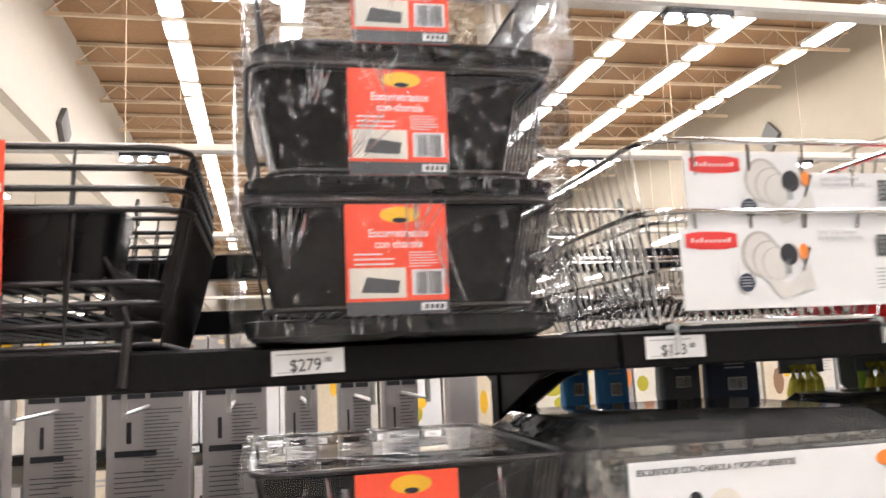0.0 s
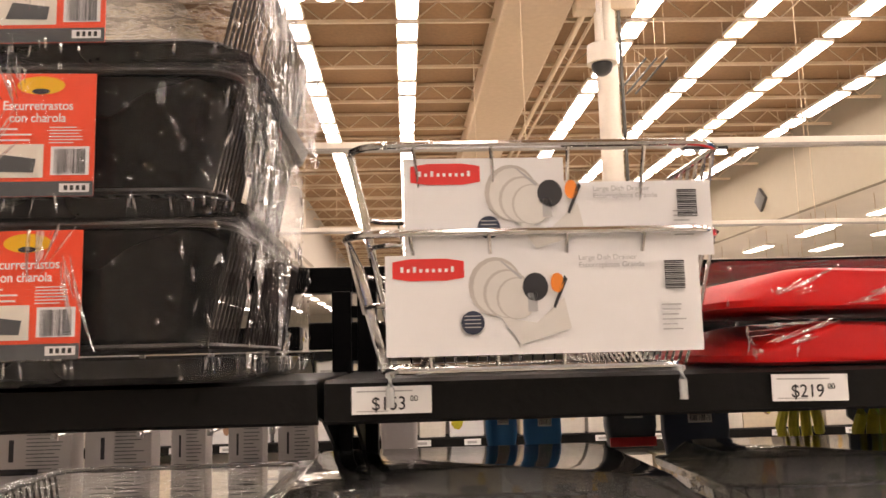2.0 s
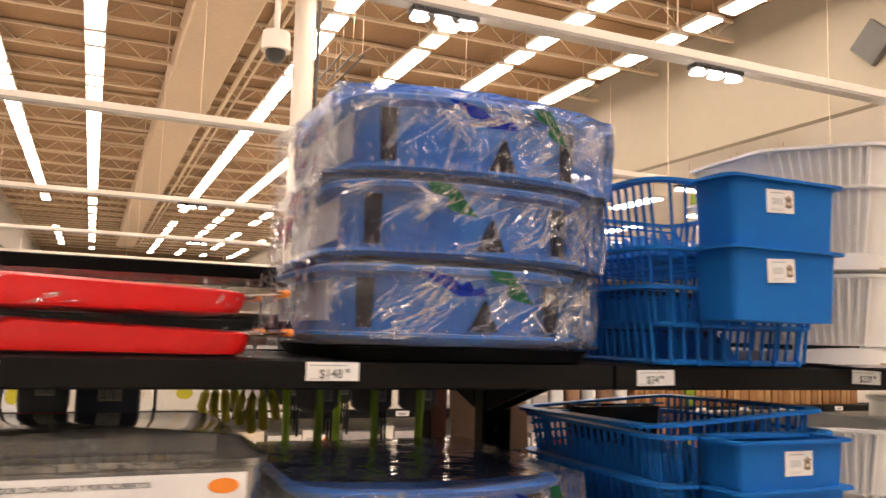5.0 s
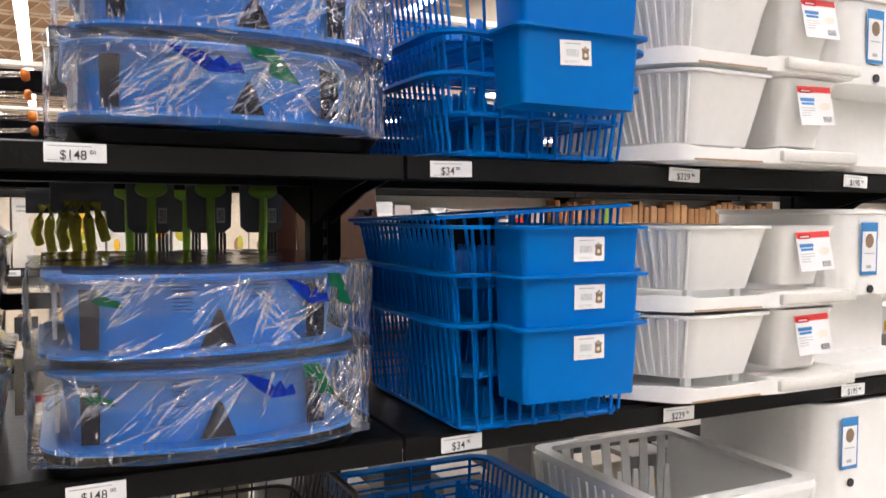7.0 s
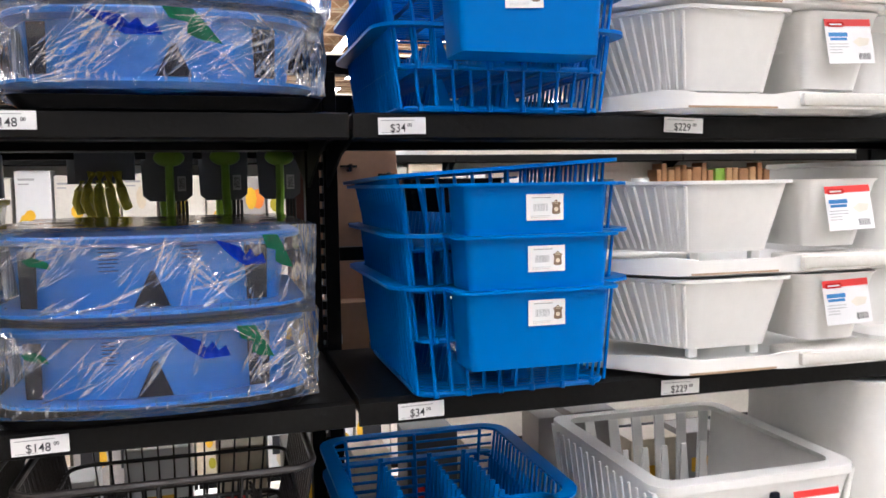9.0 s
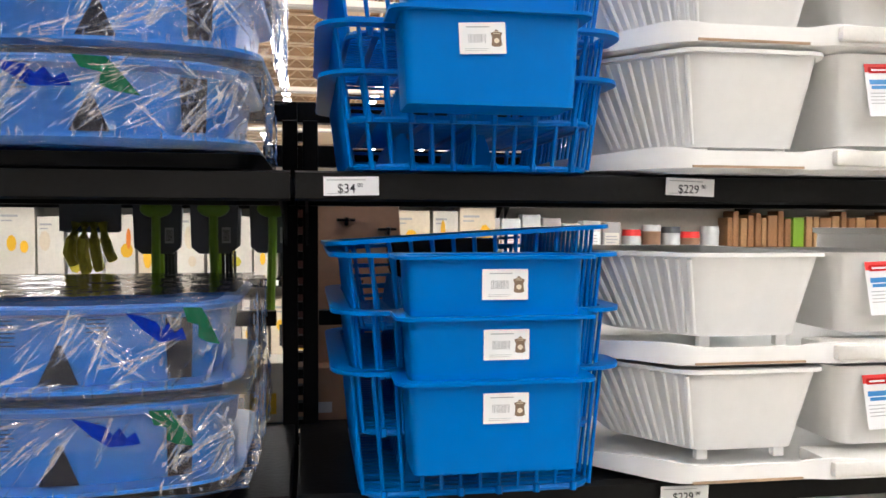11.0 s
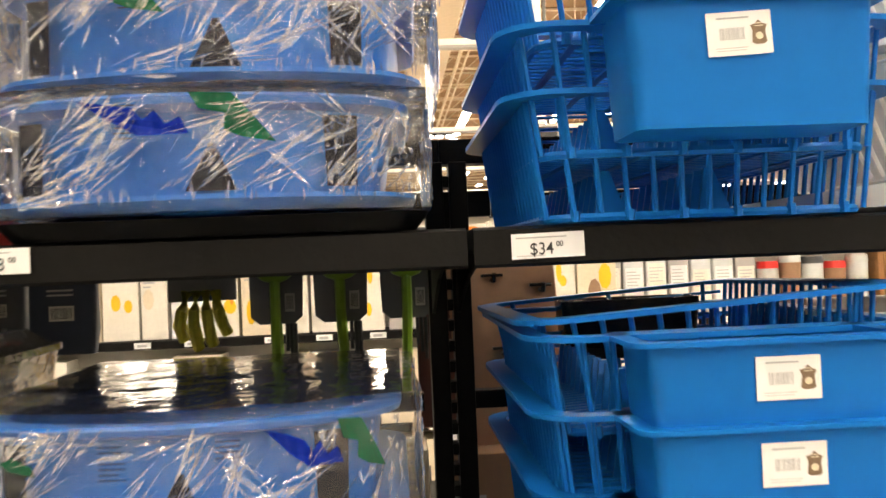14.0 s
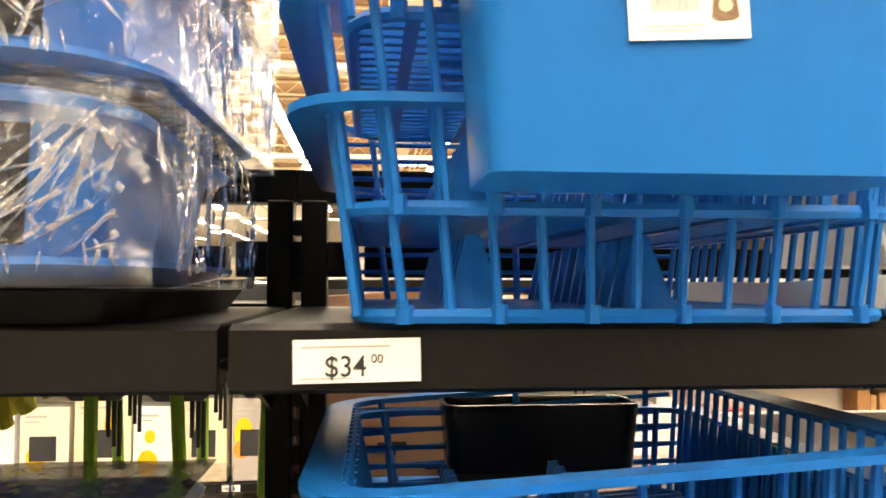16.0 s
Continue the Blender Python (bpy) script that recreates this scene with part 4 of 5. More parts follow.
    if spot:
        p = a + spot * w
        bulge(patch("film_print", flat([(p, h * 0.74), (p + 0.008, h * 0.68), (p + 0.034, h * 0.64), (p + 0.03, h * 0.72), (p + 0.012, h * 0.78)], yy), M_PRINTGREEN, bag, "green printed shape"), w)
    for u, n in ((0.36, 7), (0.60, 4)):
        bulge(text_lines(a + u * w, a + (u + 0.06) * w, h * 0.86, n, 0.0045, 0.0014, -0.0115, bag, M_NAVY, seed), w)
    if cover:
        bm = bmesh.new()
        rows = [[(a + 0.004 + (w - 0.008) * q / 16, 0.002 + (d + 0.006) * r / 14, h + 0.0085 + 0.0025 * noise.noise(Vector((q * 0.6, r * 0.5, seed)))) for q in range(17)] for r in range(15)]
        vs = [[bm.verts.new(p) for p in row] for row in rows]
        for A, B in zip(vs, vs[1:]):
            for q in range(16):
                bm.faces.new((A[q], A[q + 1], B[q + 1], B[q]))
        bulge(part("top_film", bm, M_TOPFILM, bag, "taut glossy film over the top"), w).visible_shadow = False
    return t


for zz, x0, h, seed, rz, bp, gp, sp in ((1.5745, 0.788, 0.1045, 11, 0, (0.28, 0.52), (0.52, 0.70), None), (1.680, 0.796, 0.107, 15, -1.5, None, (0.28, 0.46), None), (1.788, 0.811, 0.112, 19, 1.0, (0.30, 0.56), (0.62, 0.78), None)):
    blue_tub(x0, x0 + 0.386, 0.004, zz, h, seed, rz, blue=bp, green=gp, spot=sp, tip=0.54)
for zz, seed, rz, bp, gp, sp, top in ((1.176, 31, -1, (0.56, 0.74), (0.76, 0.88), 0.12, False), (1.290, 34, 0, (0.70, 0.86), (0.85, 0.95), 0.14, True)):
    blue_tub(0.762, 1.157, 0.008, zz, 0.113, seed, rz, "blue dish tub wrapped in crumpled clear film on the lower shelf", bp, gp, sp, 0.50, top)


# black tray shapes added to stand for the dark shade below the tub stacks
for zz, xa, xb in ((1.5565, 0.80, 1.185), (1.1605, 0.765, 1.155)):
    t = thing("tub_foot_shade", "shallow black tray shape added for the shade under the stacked blue tubs", "tray", ((xa + xb) / 2, -0.012, zz), "black trays")
    w = (xb - xa) / 2
    bm = bmesh.new()
    loft(bm, [rrect(-w + 0.012, w - 0.012, 0.014, 0.33, 0.0, 0.03), rrect(-w, w, 0.0, 0.34, 0.0165, 0.035), rrect(-w + 0.006, w - 0.006, 0.006, 0.334, 0.0168, 0.032)], True, True)
    part("tray", bm, M_BLACK, t)


# ---------------------------------------------------------------- blue baskets
def sticker(parent, x, z, y, w=0.052, tilt=0.0):
    s = part("sticker", mk_box(-w / 2, w / 2, -0.0004, 0, -0.017, 0.017), M_PAPER, parent, "white barcode sticker", smooth=False)
    s.matrix_basis = pose(x, y, z, 0, tilt, 0)
    barcode(-0.016, 0.004, -0.005, 0.0045, -0.0008, s, 7, M_GREYINK)
    bars("small_print", [(-0.018, 0.008, 0.0115, 0.0128), (-0.02, 0.006, -0.0115, -0.011), (-0.02, 0.004, -0.0135, -0.013)], M_GREYINK, s, -0.0008)
    patch("emblem", flat([(0.0095, -0.008), (0.0125, -0.0095), (0.0185, -0.0095), (0.0215, -0.008), (0.0205, 0.001), (0.0222, 0.0055), (0.0188, 0.0065), (0.0155, 0.0095), (0.0122, 0.0065), (0.0088, 0.0055), (0.0105, 0.001)], -0.0008), M_TAN, s, "brown crest print")
    patch("emblem_core", oval(0.0155, -0.003, 0.0032, 0.003, -0.0011, 8), M_CREAM, s)
    bars("emblem_line", [(0.012, 0.019, 0.0045, 0.0052), (0.0125, 0.0185, 0.0065, 0.0072)], M_CREAM, s, -0.0011)


def basket(x, y, z, h, cup, label, fin=0.05, tilt=0.0, roll=0.0, cup_h=0.105, cup_dz=0.0, st=0.0, stx=0.019, w=0.32, d=0.375, cup_dx=0.0):
    """Blue slatted drying basket; its cup hangs before the front."""
    t = thing("drying_basket", label, "drying basket", (x, y, z), "blue drying baskets")
    t.matrix_basis = pose(x, y, z, tilt, roll, 0)
    a, b = -w / 2, w / 2
    rim_o = 0.021
    bm = bmesh.new()
    outer, inner = rrect(a - rim_o, b + rim_o, -0.016, d + rim_o, h, 0.05, 5), rrect(a + 0.002, b - 0.002, 0.002, d - 0.002, h, 0.03, 5)
    loft(bm, [inner, outer, [(p[0], p[1], h - 0.005) for p in outer], [(p[0], p[1], h - 0.005) for p in inner], inner])
    bmesh.ops.remove_doubles(bm, verts=bm.verts[:], dist=1e-5)
    part("rim", bm, M_BLUE, t)
    bm = bmesh.new()
    wire(bm, rrect(a + 0.018, b - 0.018, 0.012, d - 0.018, 0.004, 0.03, 4), 0.0042, True, 6)
    part("hoop", bm, M_BLUE, t)
    n = 11
    for k in range(n):
        u = (k + 0.5) / n
        xb, xt = a + 0.03 + u * (w - 0.06), a + 0.015 + u * (w - 0.03)
        bm = wire(bmesh.new(), [(xt, 0.004, h - 0.002), (xb, 0.012, 0.004)], 0.0027, sides=6)
        if k % 2 == 0:
            wire(bm, [(xb, 0.009, 0.010), (xb, 0.009, -0.0)], 0.0045, sides=6)
        part("front_bar", bm, M_BLUE, t)
        if k % 5 == 0:
            part("back_post", wire(bmesh.new(), [(xt, d - 0.004, h - 0.002), (xb, d - 0.018, 0.004)], 0.0032, sides=6), M_BLUE, t)
    n = int(h / 0.0155)
    for k in range(1, n):
        u = k / n
        part("back_bar", wire(bmesh.new(), [(a + 0.018 - 0.014 * u, d - 0.018 + 0.014 * u, h * u), (b - 0.018 + 0.014 * u, d - 0.018 + 0.014 * u, h * u)], 0.0024, sides=6), M_BLUE, t)
    n = 19
    for k in range(n):
        yy = 0.02 + (d - 0.04) * k / (n - 1)
        for s, xx in ((1, a), (-1, b)):
            part("side_bar", wire(bmesh.new(), [(xx + s * 0.003, yy, h - 0.002), (xx + s * 0.018, yy, 0.004)], 0.0028, sides=6), M_BLUE, t)
    for k in range(22):
        yy = 0.03 + (d - 0.06) * k / 21
        part("floor_slat", mk_box(a + 0.018, b - 0.018, yy - 0.0028, yy + 0.0028, 0.002, 0.007), M_BLUE, t, smooth=False)
    for k in range(5):
        xx = a + 0.05 + (w - 0.1) * k / 4
        part("floor_runner", mk_box(xx - 0.004, xx + 0.004, 0.012, d - 0.018, 0.0005, 0.0025), M_BLUE, t, smooth=False)
    for k in range(12):
        yy = 0.05 + (d - 0.1) * k / 11
        for xx in (a + 0.085, 0.02, b - 0.07) if fin > 0.09 else (a + 0.085, 0.02):
            bm = loft(bmesh.new(), [[(xx - 0.016, yy - 0.002, 0.007), (xx + 0.016, yy - 0.002, 0.007), (xx + 0.004, yy + 0.012, fin), (xx - 0.004, yy + 0.012, fin)], [(xx - 0.016, yy + 0.002, 0.007), (xx + 0.016, yy + 0.002, 0.007), (xx + 0.004, yy + 0.015, fin), (xx - 0.004, yy + 0.015, fin)]], True, True)
            part("plate_fin", bm, M_BLUE, t, smooth=False)
    if cup:
        ct, cb = h + cup_dz, h + cup_dz - cup_h
        c0, c1 = -0.092 + cup_dx, 0.113 + cup_dx
        bm = bmesh.new()
        loft(bm, [rrect(c0 + 0.008, c1 - 0.008, -0.074, 0.0, cb, 0.008, 4), rrect(c0 + 0.002, c1 - 0.002, -0.078, 0.006, ct - 0.004, 0.012, 4), rrect(c0 - 0.012, c1 + 0.012, -0.088, 0.016, ct - 0.004, 0.018, 4), rrect(c0 - 0.012, c1 + 0.012, -0.088, 0.016, ct, 0.018, 4), rrect(c0 + 0.004, c1 - 0.004, -0.074, 0.004, ct, 0.012, 4), rrect(c0 + 0.01, c1 - 0.01, -0.07, -0.002, cb + 0.004, 0.008, 4)], True, True)
        cp = part("cup", bm, M_BLUE, t, "blue hanging cutlery cup")
        sticker(cp, stx, ct - 0.032, -0.0782, tilt=st)
    return t


bl = "bright blue plastic drying basket stacked on the shelf"
bl2 = "bright blue plastic drying basket with a cutlery cup in front"
basket(1.437, -0.02, 1.5565, 0.115, False, bl, w=0.332)
basket(1.435, -0.03, 1.612, 0.115, True, bl2, cup_h=0.104, st=-3, stx=-0.009, cup_dx=-0.007, w=0.336)
basket(1.435, -0.03, 1.712, 0.115, True, bl2, cup_h=0.101, st=-2, stx=-0.009, cup_dx=-0.007, w=0.336)
basket(1.445, -0.03, 1.162, 0.158, True, bl2, cup_h=0.105, st=0, stx=0.01, cup_dx=-0.009)
basket(1.445, -0.03, 1.238, 0.153, True, bl2, cup_h=0.10, st=0, stx=0.01, cup_dx=-0.009)
basket(1.443, -0.03, 1.307, 0.151, True, bl2, cup_h=0.10, st=0, stx=0.01, cup_dx=-0.009)
basket(1.445, -0.015, 1.372, 0.11, False, "bright blue plastic drying basket lying tilted on top of the stack", roll=-3.6, tilt=-1)
basket(1.378, 0.0, 0.797, 0.15, False, "bright blue plastic drying basket on the low shelf", fin=0.10, w=0.30, d=0.35)
basket(1.378, -0.012, 0.842, 0.158, True, "bright blue plastic drying basket nested in another on the low shelf", fin=0.13, w=0.31, d=0.35)


# ---------------------------------------------------------------- white drainers
def white_drainer(x0, y0, z, h, board=True, label="white plastic dish drainer on a board tray, stacked on the shelf", rz=0.0):
    t = thing("white_drainer", label, "dish drainer", (x0, y0, z), "white dish drainers", rz)
    w, d = 0.46, 0.35
    if board:
        bm = bmesh.new()
        o = rounded([(0.085, -0.014), (0.26, -0.014), (0.285, -0.022), (w + 0.015, -0.022), (w + 0.02, d), (-0.02, d), (-0.035, 0.12)], 0.006, 0.03, 4)
        o2 = [(p[0], p[1], p[2] + 0.021 + 0.006 * math.sin(p[0] * 26)) for p in o]
        inn = [(0.23 + (p[0] - 0.23) * 0.93, 0.17 + (p[1] - 0.17) * 0.93, 0.012) for p in o]
        loft(bm, [[(0.23 + (p[0] - 0.23) * 0.9, 0.17 + (p[1] - 0.17) * 0.9, 0.001) for p in o], o, o2, [(0.23 + (p[0] - 0.23) * 0.97, 0.17 + (p[1] - 0.17) * 0.97, p[2]) for p in o2], inn], True, True)
        part("drip_tray", bm, M_WHITEP, t, "white drip tray")
        patch("tray_edge", mk_box(0.1, 0.25, -0.0165, -0.0145, 0.0065, 0.0095), M_BOARD_EDGE, t, "brown board edge")
        bm = bmesh.new()
        box(bm, 0.285, w + 0.012, -0.03, 0.05, 0.010, 0.030, 0.004)
        part("board_flap", bm, M_BOARD, t, "white board flap")
    zb = 0.036 if board else 0.0
    # long basin with a ribbed chamfered corner
    hi = rounded([(0.105, -0.005), (0.273, -0.005), (0.29, 0.03), (0.29, d - 0.01), (0.01, d - 0.01), (-0.01, 0.13)], h, 0.02)
    lip = rounded([(0.098, -0.012), (0.28, -0.012), (0.297, 0.026), (0.297, d - 0.003), (0.002, d - 0.003), (-0.018, 0.127)], h, 0.022)
    lip0 = [(p[0], p[1], h - 0.005) for p in lip]
    lo = rounded([(0.127, 0.028), (0.26, 0.028), (0.268, 0.05), (0.268, d - 0.04), (0.06, d - 0.04), (0.05, 0.14)], zb, 0.018)
    inn = rounded([(0.112, 0.004), (0.266, 0.004), (0.281, 0.034), (0.281, d - 0.018), (0.02, d - 0.018), (0.0, 0.134)], h, 0.018)
    bot = rounded([(0.133, 0.036), (0.254, 0.036), (0.26, 0.055), (0.26, d - 0.048), (0.07, d - 0.048), (0.06, 0.145)], zb + 0.005, 0.016)
    under = [(p[0], p[1], h - 0.005) for p in hi]
    part("basin", loft(bmesh.new(), [lo, under, lip0, lip, inn, bot], True, True), M_WHITEP, t)
    for k in range(11):
        u = 0.05 + 0.9 * k / 10
        top, foot = Vector((0.105 - 0.115 * u, -0.005 + 0.135 * u, h - 0.008)), Vector((0.127 - 0.077 * u, 0.028 + 0.112 * u, zb + 0.004))
        off = Vector((-0.0015, -0.0012, 0))
        part("end_rib", wire(bmesh.new(), [top + off, foot + off], 0.0032, sides=6), M_WHITEP, t)
    for xx in (0.14, 0.25):
        for yy in (0.045, d - 0.06):
            part("foot", mk_box(xx - 0.008, xx + 0.008, yy - 0.006, yy + 0.006, zb - 0.016, zb + 0.002, 0.002), M_WHITEP, t)
    bm = bmesh.new()
    c0 = rrect(0.322, 0.424, 0.014, 0.19, zb + 0.004, 0.02, 4)
    c1 = rrect(0.300, 0.446, -0.006, 0.21, h - 0.006, 0.024, 4)
    c2 = rrect(0.294, 0.452, -0.010, 0.216, h, 0.026, 4)
    loft(bm, [c0, c1, c2, rrect(0.306, 0.440, 0.0, 0.204, h, 0.02, 4), rrect(0.328, 0.418, 0.02, 0.184, zb + 0.01, 0.016, 4)], True, True)
    cup = part("cup", bm, M_WHITEP, t, "white cutlery cup")
    ang = math.degrees(math.atan2(0.02, h - zb - 0.01))
    lab = part("cup_label", mk_box(0, 0.085, -0.0006, 0, -0.07, 0), M_CARD, t, "white paper label with a red band", smooth=False)
    lab.matrix_basis = pose(0.336, -0.0062, h - 0.012, -ang, -2, 0)
    patch("red_band", rect(0.0, 0.085, -0.0115, -0.0005, -0.001), M_REDINK, lab)
    patch("logo_field", flat([(0.006, -0.013), (0.034, -0.013), (0.036, -0.009), (0.034, -0.005), (0.006, -0.005), (0.004, -0.009)], -0.0014), M_REDP, lab)
    bars("logo_line", [(0.009, 0.031, -0.0102, -0.0078)], M_CARD, lab, -0.0018)
    bars("blue_lines", [(0.005, 0.04, -0.028, -0.0215), (0.007, 0.038, -0.034, -0.0295)], M_BLUEINK, lab, -0.001)
    text_lines(0.004, 0.04, -0.039, 4, 0.0045, 0.0012, -0.001, lab, M_GREYINK, 2)
    patch("rack_print", flat([(0.048, -0.036), (0.06, -0.029), (0.08, -0.031), (0.075, -0.041), (0.058, -0.044)], -0.001), M_CREAM2, lab)
    barcode(0.056, 0.078, -0.064, -0.054, -0.001, lab, 5)
    return t


white_drainer(1.605, -0.03, 1.5565, 0.155)
white_drainer(1.61, -0.03, 1.712, 0.15)
white_drainer(1.615, -0.03, 1.785, 0.15, board=False, label="white plastic dish drainer nested on top of the stack")
white_drainer(1.61, -0.03, 1.162, 0.148, rz=-0.5)
white_drainer(1.612, -0.03, 1.311, 0.146)


# large slotted white drainer on the low shelf
def slotted_drainer(x0, y0, z):
    t = thing("slotted_drainer", "white slotted dish drainer on the low shelf beside a blue basket", "dish drainer", (x0, y0, z))
    w, d, h = 0.37, 0.40, 0.203
    bm = bmesh.new()
    loft(bm, [rrect(0.05, w - 0.05, 0.04, d - 0.04, 0.0, 0.03), rrect(0.035, w - 0.035, 0.028, d - 0.028, 0.05, 0.03), rrect(0.041, w - 0.041, 0.034, d - 0.034, 0.05, 0.026), rrect(0.056, w - 0.056, 0.046, d - 0.046, 0.006, 0.026)], True, True)
    part("basin", bm, M_WHITEP, t)
    bm = bmesh.new()
    o, i = rrect(0, w, 0, d, h, 0.03), rrect(0.028, w - 0.028, 0.028, d - 0.022, h, 0.025)
    o2 = rrect(0, w, 0, d, h - 0.014, 0.03)
    i2 = rrect(0.014, w - 0.014, 0.014, d - 0.014, h - 0.014, 0.025)
    loft(bm, [i2, o2, o, i, i2])
    part("rim", bm, M_WHITEP, t)
    for k in range(6):
        xx = 0.08 + 0.042 * k
        bm = loft(bmesh.new(), [[(xx - 0.012, d - 0.09, 0.045), (xx + 0.012, d - 0.09, 0.045), (xx + 0.012, d - 0.084, 0.045), (xx - 0.012, d - 0.084, 0.045)], [(xx - 0.005, d - 0.086, 0.15), (xx + 0.005, d - 0.086, 0.15), (xx + 0.005, d - 0.082, 0.15), (xx - 0.005, d - 0.082, 0.15)]], True, True)
        part("prong", bm, M_WHITEP, t, smooth=False)
    bm = loft(bmesh.new(), [rrect(-0.1, w + 0.02, -0.035, d, 0.0002, 0.05), rrect(-0.11, w + 0.03, -0.045, d + 0.01, 0.018, 0.055), rrect(-0.1, w + 0.02, -0.035, d, 0.018, 0.05), rrect(-0.09, w + 0.01, -0.025, d - 0.01, 0.0015, 0.045)], True, True)
    part("drip_tray", bm, M_WHITEP, t, "white drip tray")
    # solid dark block painting the shade between basin and cup
    part("cup_gap_shade", mk_box(0.205, 0.219, 0.0, 0.03, 0.035, h - 0.03, 0.002), M_GAP_SHADE, t, "dark block for the shade in the slot beside the cup", smooth=False)
    for k in range(7):
        xa, xb = 0.03 + k * (w - 0.06) / 6, 0.05 + k * (w - 0.1) / 6
        for f, g in ((d - 0.012, d - 0.036),):
            bm = loft(bmesh.new(), [[(xa - 0.01, f, h - 0.012), (xa + 0.01, f, h - 0.012), (xb + 0.012, g, 0.045), (xb - 0.012, g, 0.045)], [(xa - 0.01, f + 0.004, h - 0.012), (xa + 0.01, f + 0.004, h - 0.012), (xb + 0.012, g + 0.004, 0.045), (xb - 0.012, g + 0.004, 0.045)]], True, True)
            part("slat", bm, M_WHITEP, t, smooth=False)
    bm = bmesh.new()
    loft(bm, [[(0.05, 0.034, 0.03), (w - 0.05, 0.034, 0.03), (w - 0.05, 0.038, 0.03), (0.05, 0.038, 0.03)], [(0.02, 0.004, h - 0.013), (w - 0.02, 0.004, h - 0.013), (w - 0.02, 0.008, h - 0.013), (0.02, 0.008, h - 0.013)]], True, True)
    part("front_wall", bm, M_WHITEP, t)
    for k in range(14):
        yy = 0.03 + 0.025 * k
        part("end_rib", wire(bmesh.new(), [(-0.001, yy, h - 0.016), (0.019, yy, 0.034)], 0.0024, sides=6), M_WHITEP, t)
    bm = bmesh.new()
    loft(bm, [rrect(0.0 + 0.02, 0.03, 0.02, d - 0.02, 0.03, 0.004), rrect(0.0, 0.012, 0.01, d - 0.01, h - 0.01, 0.004)], True, True)
    part("end_wall", bm, M_WHITEP, t)
    bm = bmesh.new()
    loft(bm, [rrect(w - 0.03, w - 0.02, 0.02, d - 0.02, 0.03, 0.004), rrect(w - 0.012, w, 0.01, d - 0.01, h - 0.01, 0.004)], True, True)
    part("end_wall", bm, M_WHITEP, t)
    lab = part("label", mk_box(0, 0.085, -0.0006, 0, -0.07, 0), M_CARD, t, "white paper label with a red band", smooth=False)
    lab.matrix_basis = pose(w - 0.13, -0.002, h - 0.03, -8, 0, 0)
    patch("red_band", rect(0.0, 0.085, -0.0115, -0.0005, -0.001), M_REDINK, lab)
    bars("blue_lines", [(0.005, 0.04, -0.028, -0.0215), (0.007, 0.038, -0.034, -0.0295)], M_BLUEINK, lab, -0.001)
    return t


slotted_drainer(1.655, -0.045, 0.797)


# ---------------------------------------------------------------- white stacking bins
def white_bin(x, y, z, h, scoop, label):
    t = thing("storage_bin", label, "storage bin", (x, y, z), "white storage bins")
    w, d = 0.30, 0.34
    bm = bmesh.new()
    z0 = 0.0
    loops = [rrect(0.012, w - 0.012, 0.012, d - 0.012, 0.0, 0.05, 6), rrect(0.0, w, 0.0, d, 0.012, 0.055, 6)]
    if scoop:
        loops += [rrect(0.0, w, 0.0, d, 0.03, 0.055, 6), rrect(0.008, w - 0.008, 0.09, d - 0.004, 0.034, 0.05, 6), rrect(0.008, w - 0.008, 0.09, d - 0.004, h * 0.46, 0.05, 6), rrect(0.0, w, 0.0, d, h * 0.5, 0.055, 6)]
    loops += [rrect(0.004, w - 0.004, 0.004, d - 0.004, h - 0.01, 0.055, 6), rrect(-0.002, w + 0.002, -0.002, d + 0.002, h - 0.008, 0.058, 6), rrect(-0.002, w + 0.002, -0.002, d + 0.002, h, 0.058, 6), rrect(0.012, w - 0.012, 0.012, d - 0.012, h, 0.05, 6), rrect(0.014, w - 0.014, 0.1 if scoop else 0.014, d - 0.014, h * 0.55 if scoop else 0.015, 0.05, 6)]
    loft(bm, loops, True, True)
    part("body", bm, M_WHITEP, t)
    lx = 0.055
    patch("label", rect(lx, lx + 0.048, h - 0.125, h - 0.025, -0.003), M_BLUEINK, t, "blue bordered paper label")
    patch("label_field", rect(lx + 0.004, lx + 0.044, h - 0.118, h - 0.042, -0.0034), M_CARD, t)
    patch("label_emblem", oval(lx + 0.024, h - 0.06, 0.012, 0.014, -0.0038, 10), M_TAN, t)
    bars("label_print", [(lx + 0.01, lx + 0.038, h - 0.085, h - 0.083), (lx + 0.016, lx + 0.03, h - 0.112, h - 0.106)], M_GREYINK, t, -0.0038)
    bm = bmesh.new()
    bmesh.ops.create_cone(bm, cap_ends=True, segments=14, radius1=0.008, radius2=0.008, depth=0.003, matrix=Matrix.Translation((lx + 0.03, -0.003, h - 0.152)) @ Matrix.Rotation(radians(90), 4, "X"))
    part("drain_hole", bm, M_INK, t, "dark round hole")
    return t


white_bin(2.10, -0.01, 1.5565, 0.33, True, "white plastic storage bin with an open scoop front")
white_bin(2.10, -0.01, 1.162, 0.325, True, "white plastic storage bin with an open scoop front")
white_bin(2.06, -0.01, 0.797, 0.32, False, "white plastic bin with an open round-cornered top on the low shelf")


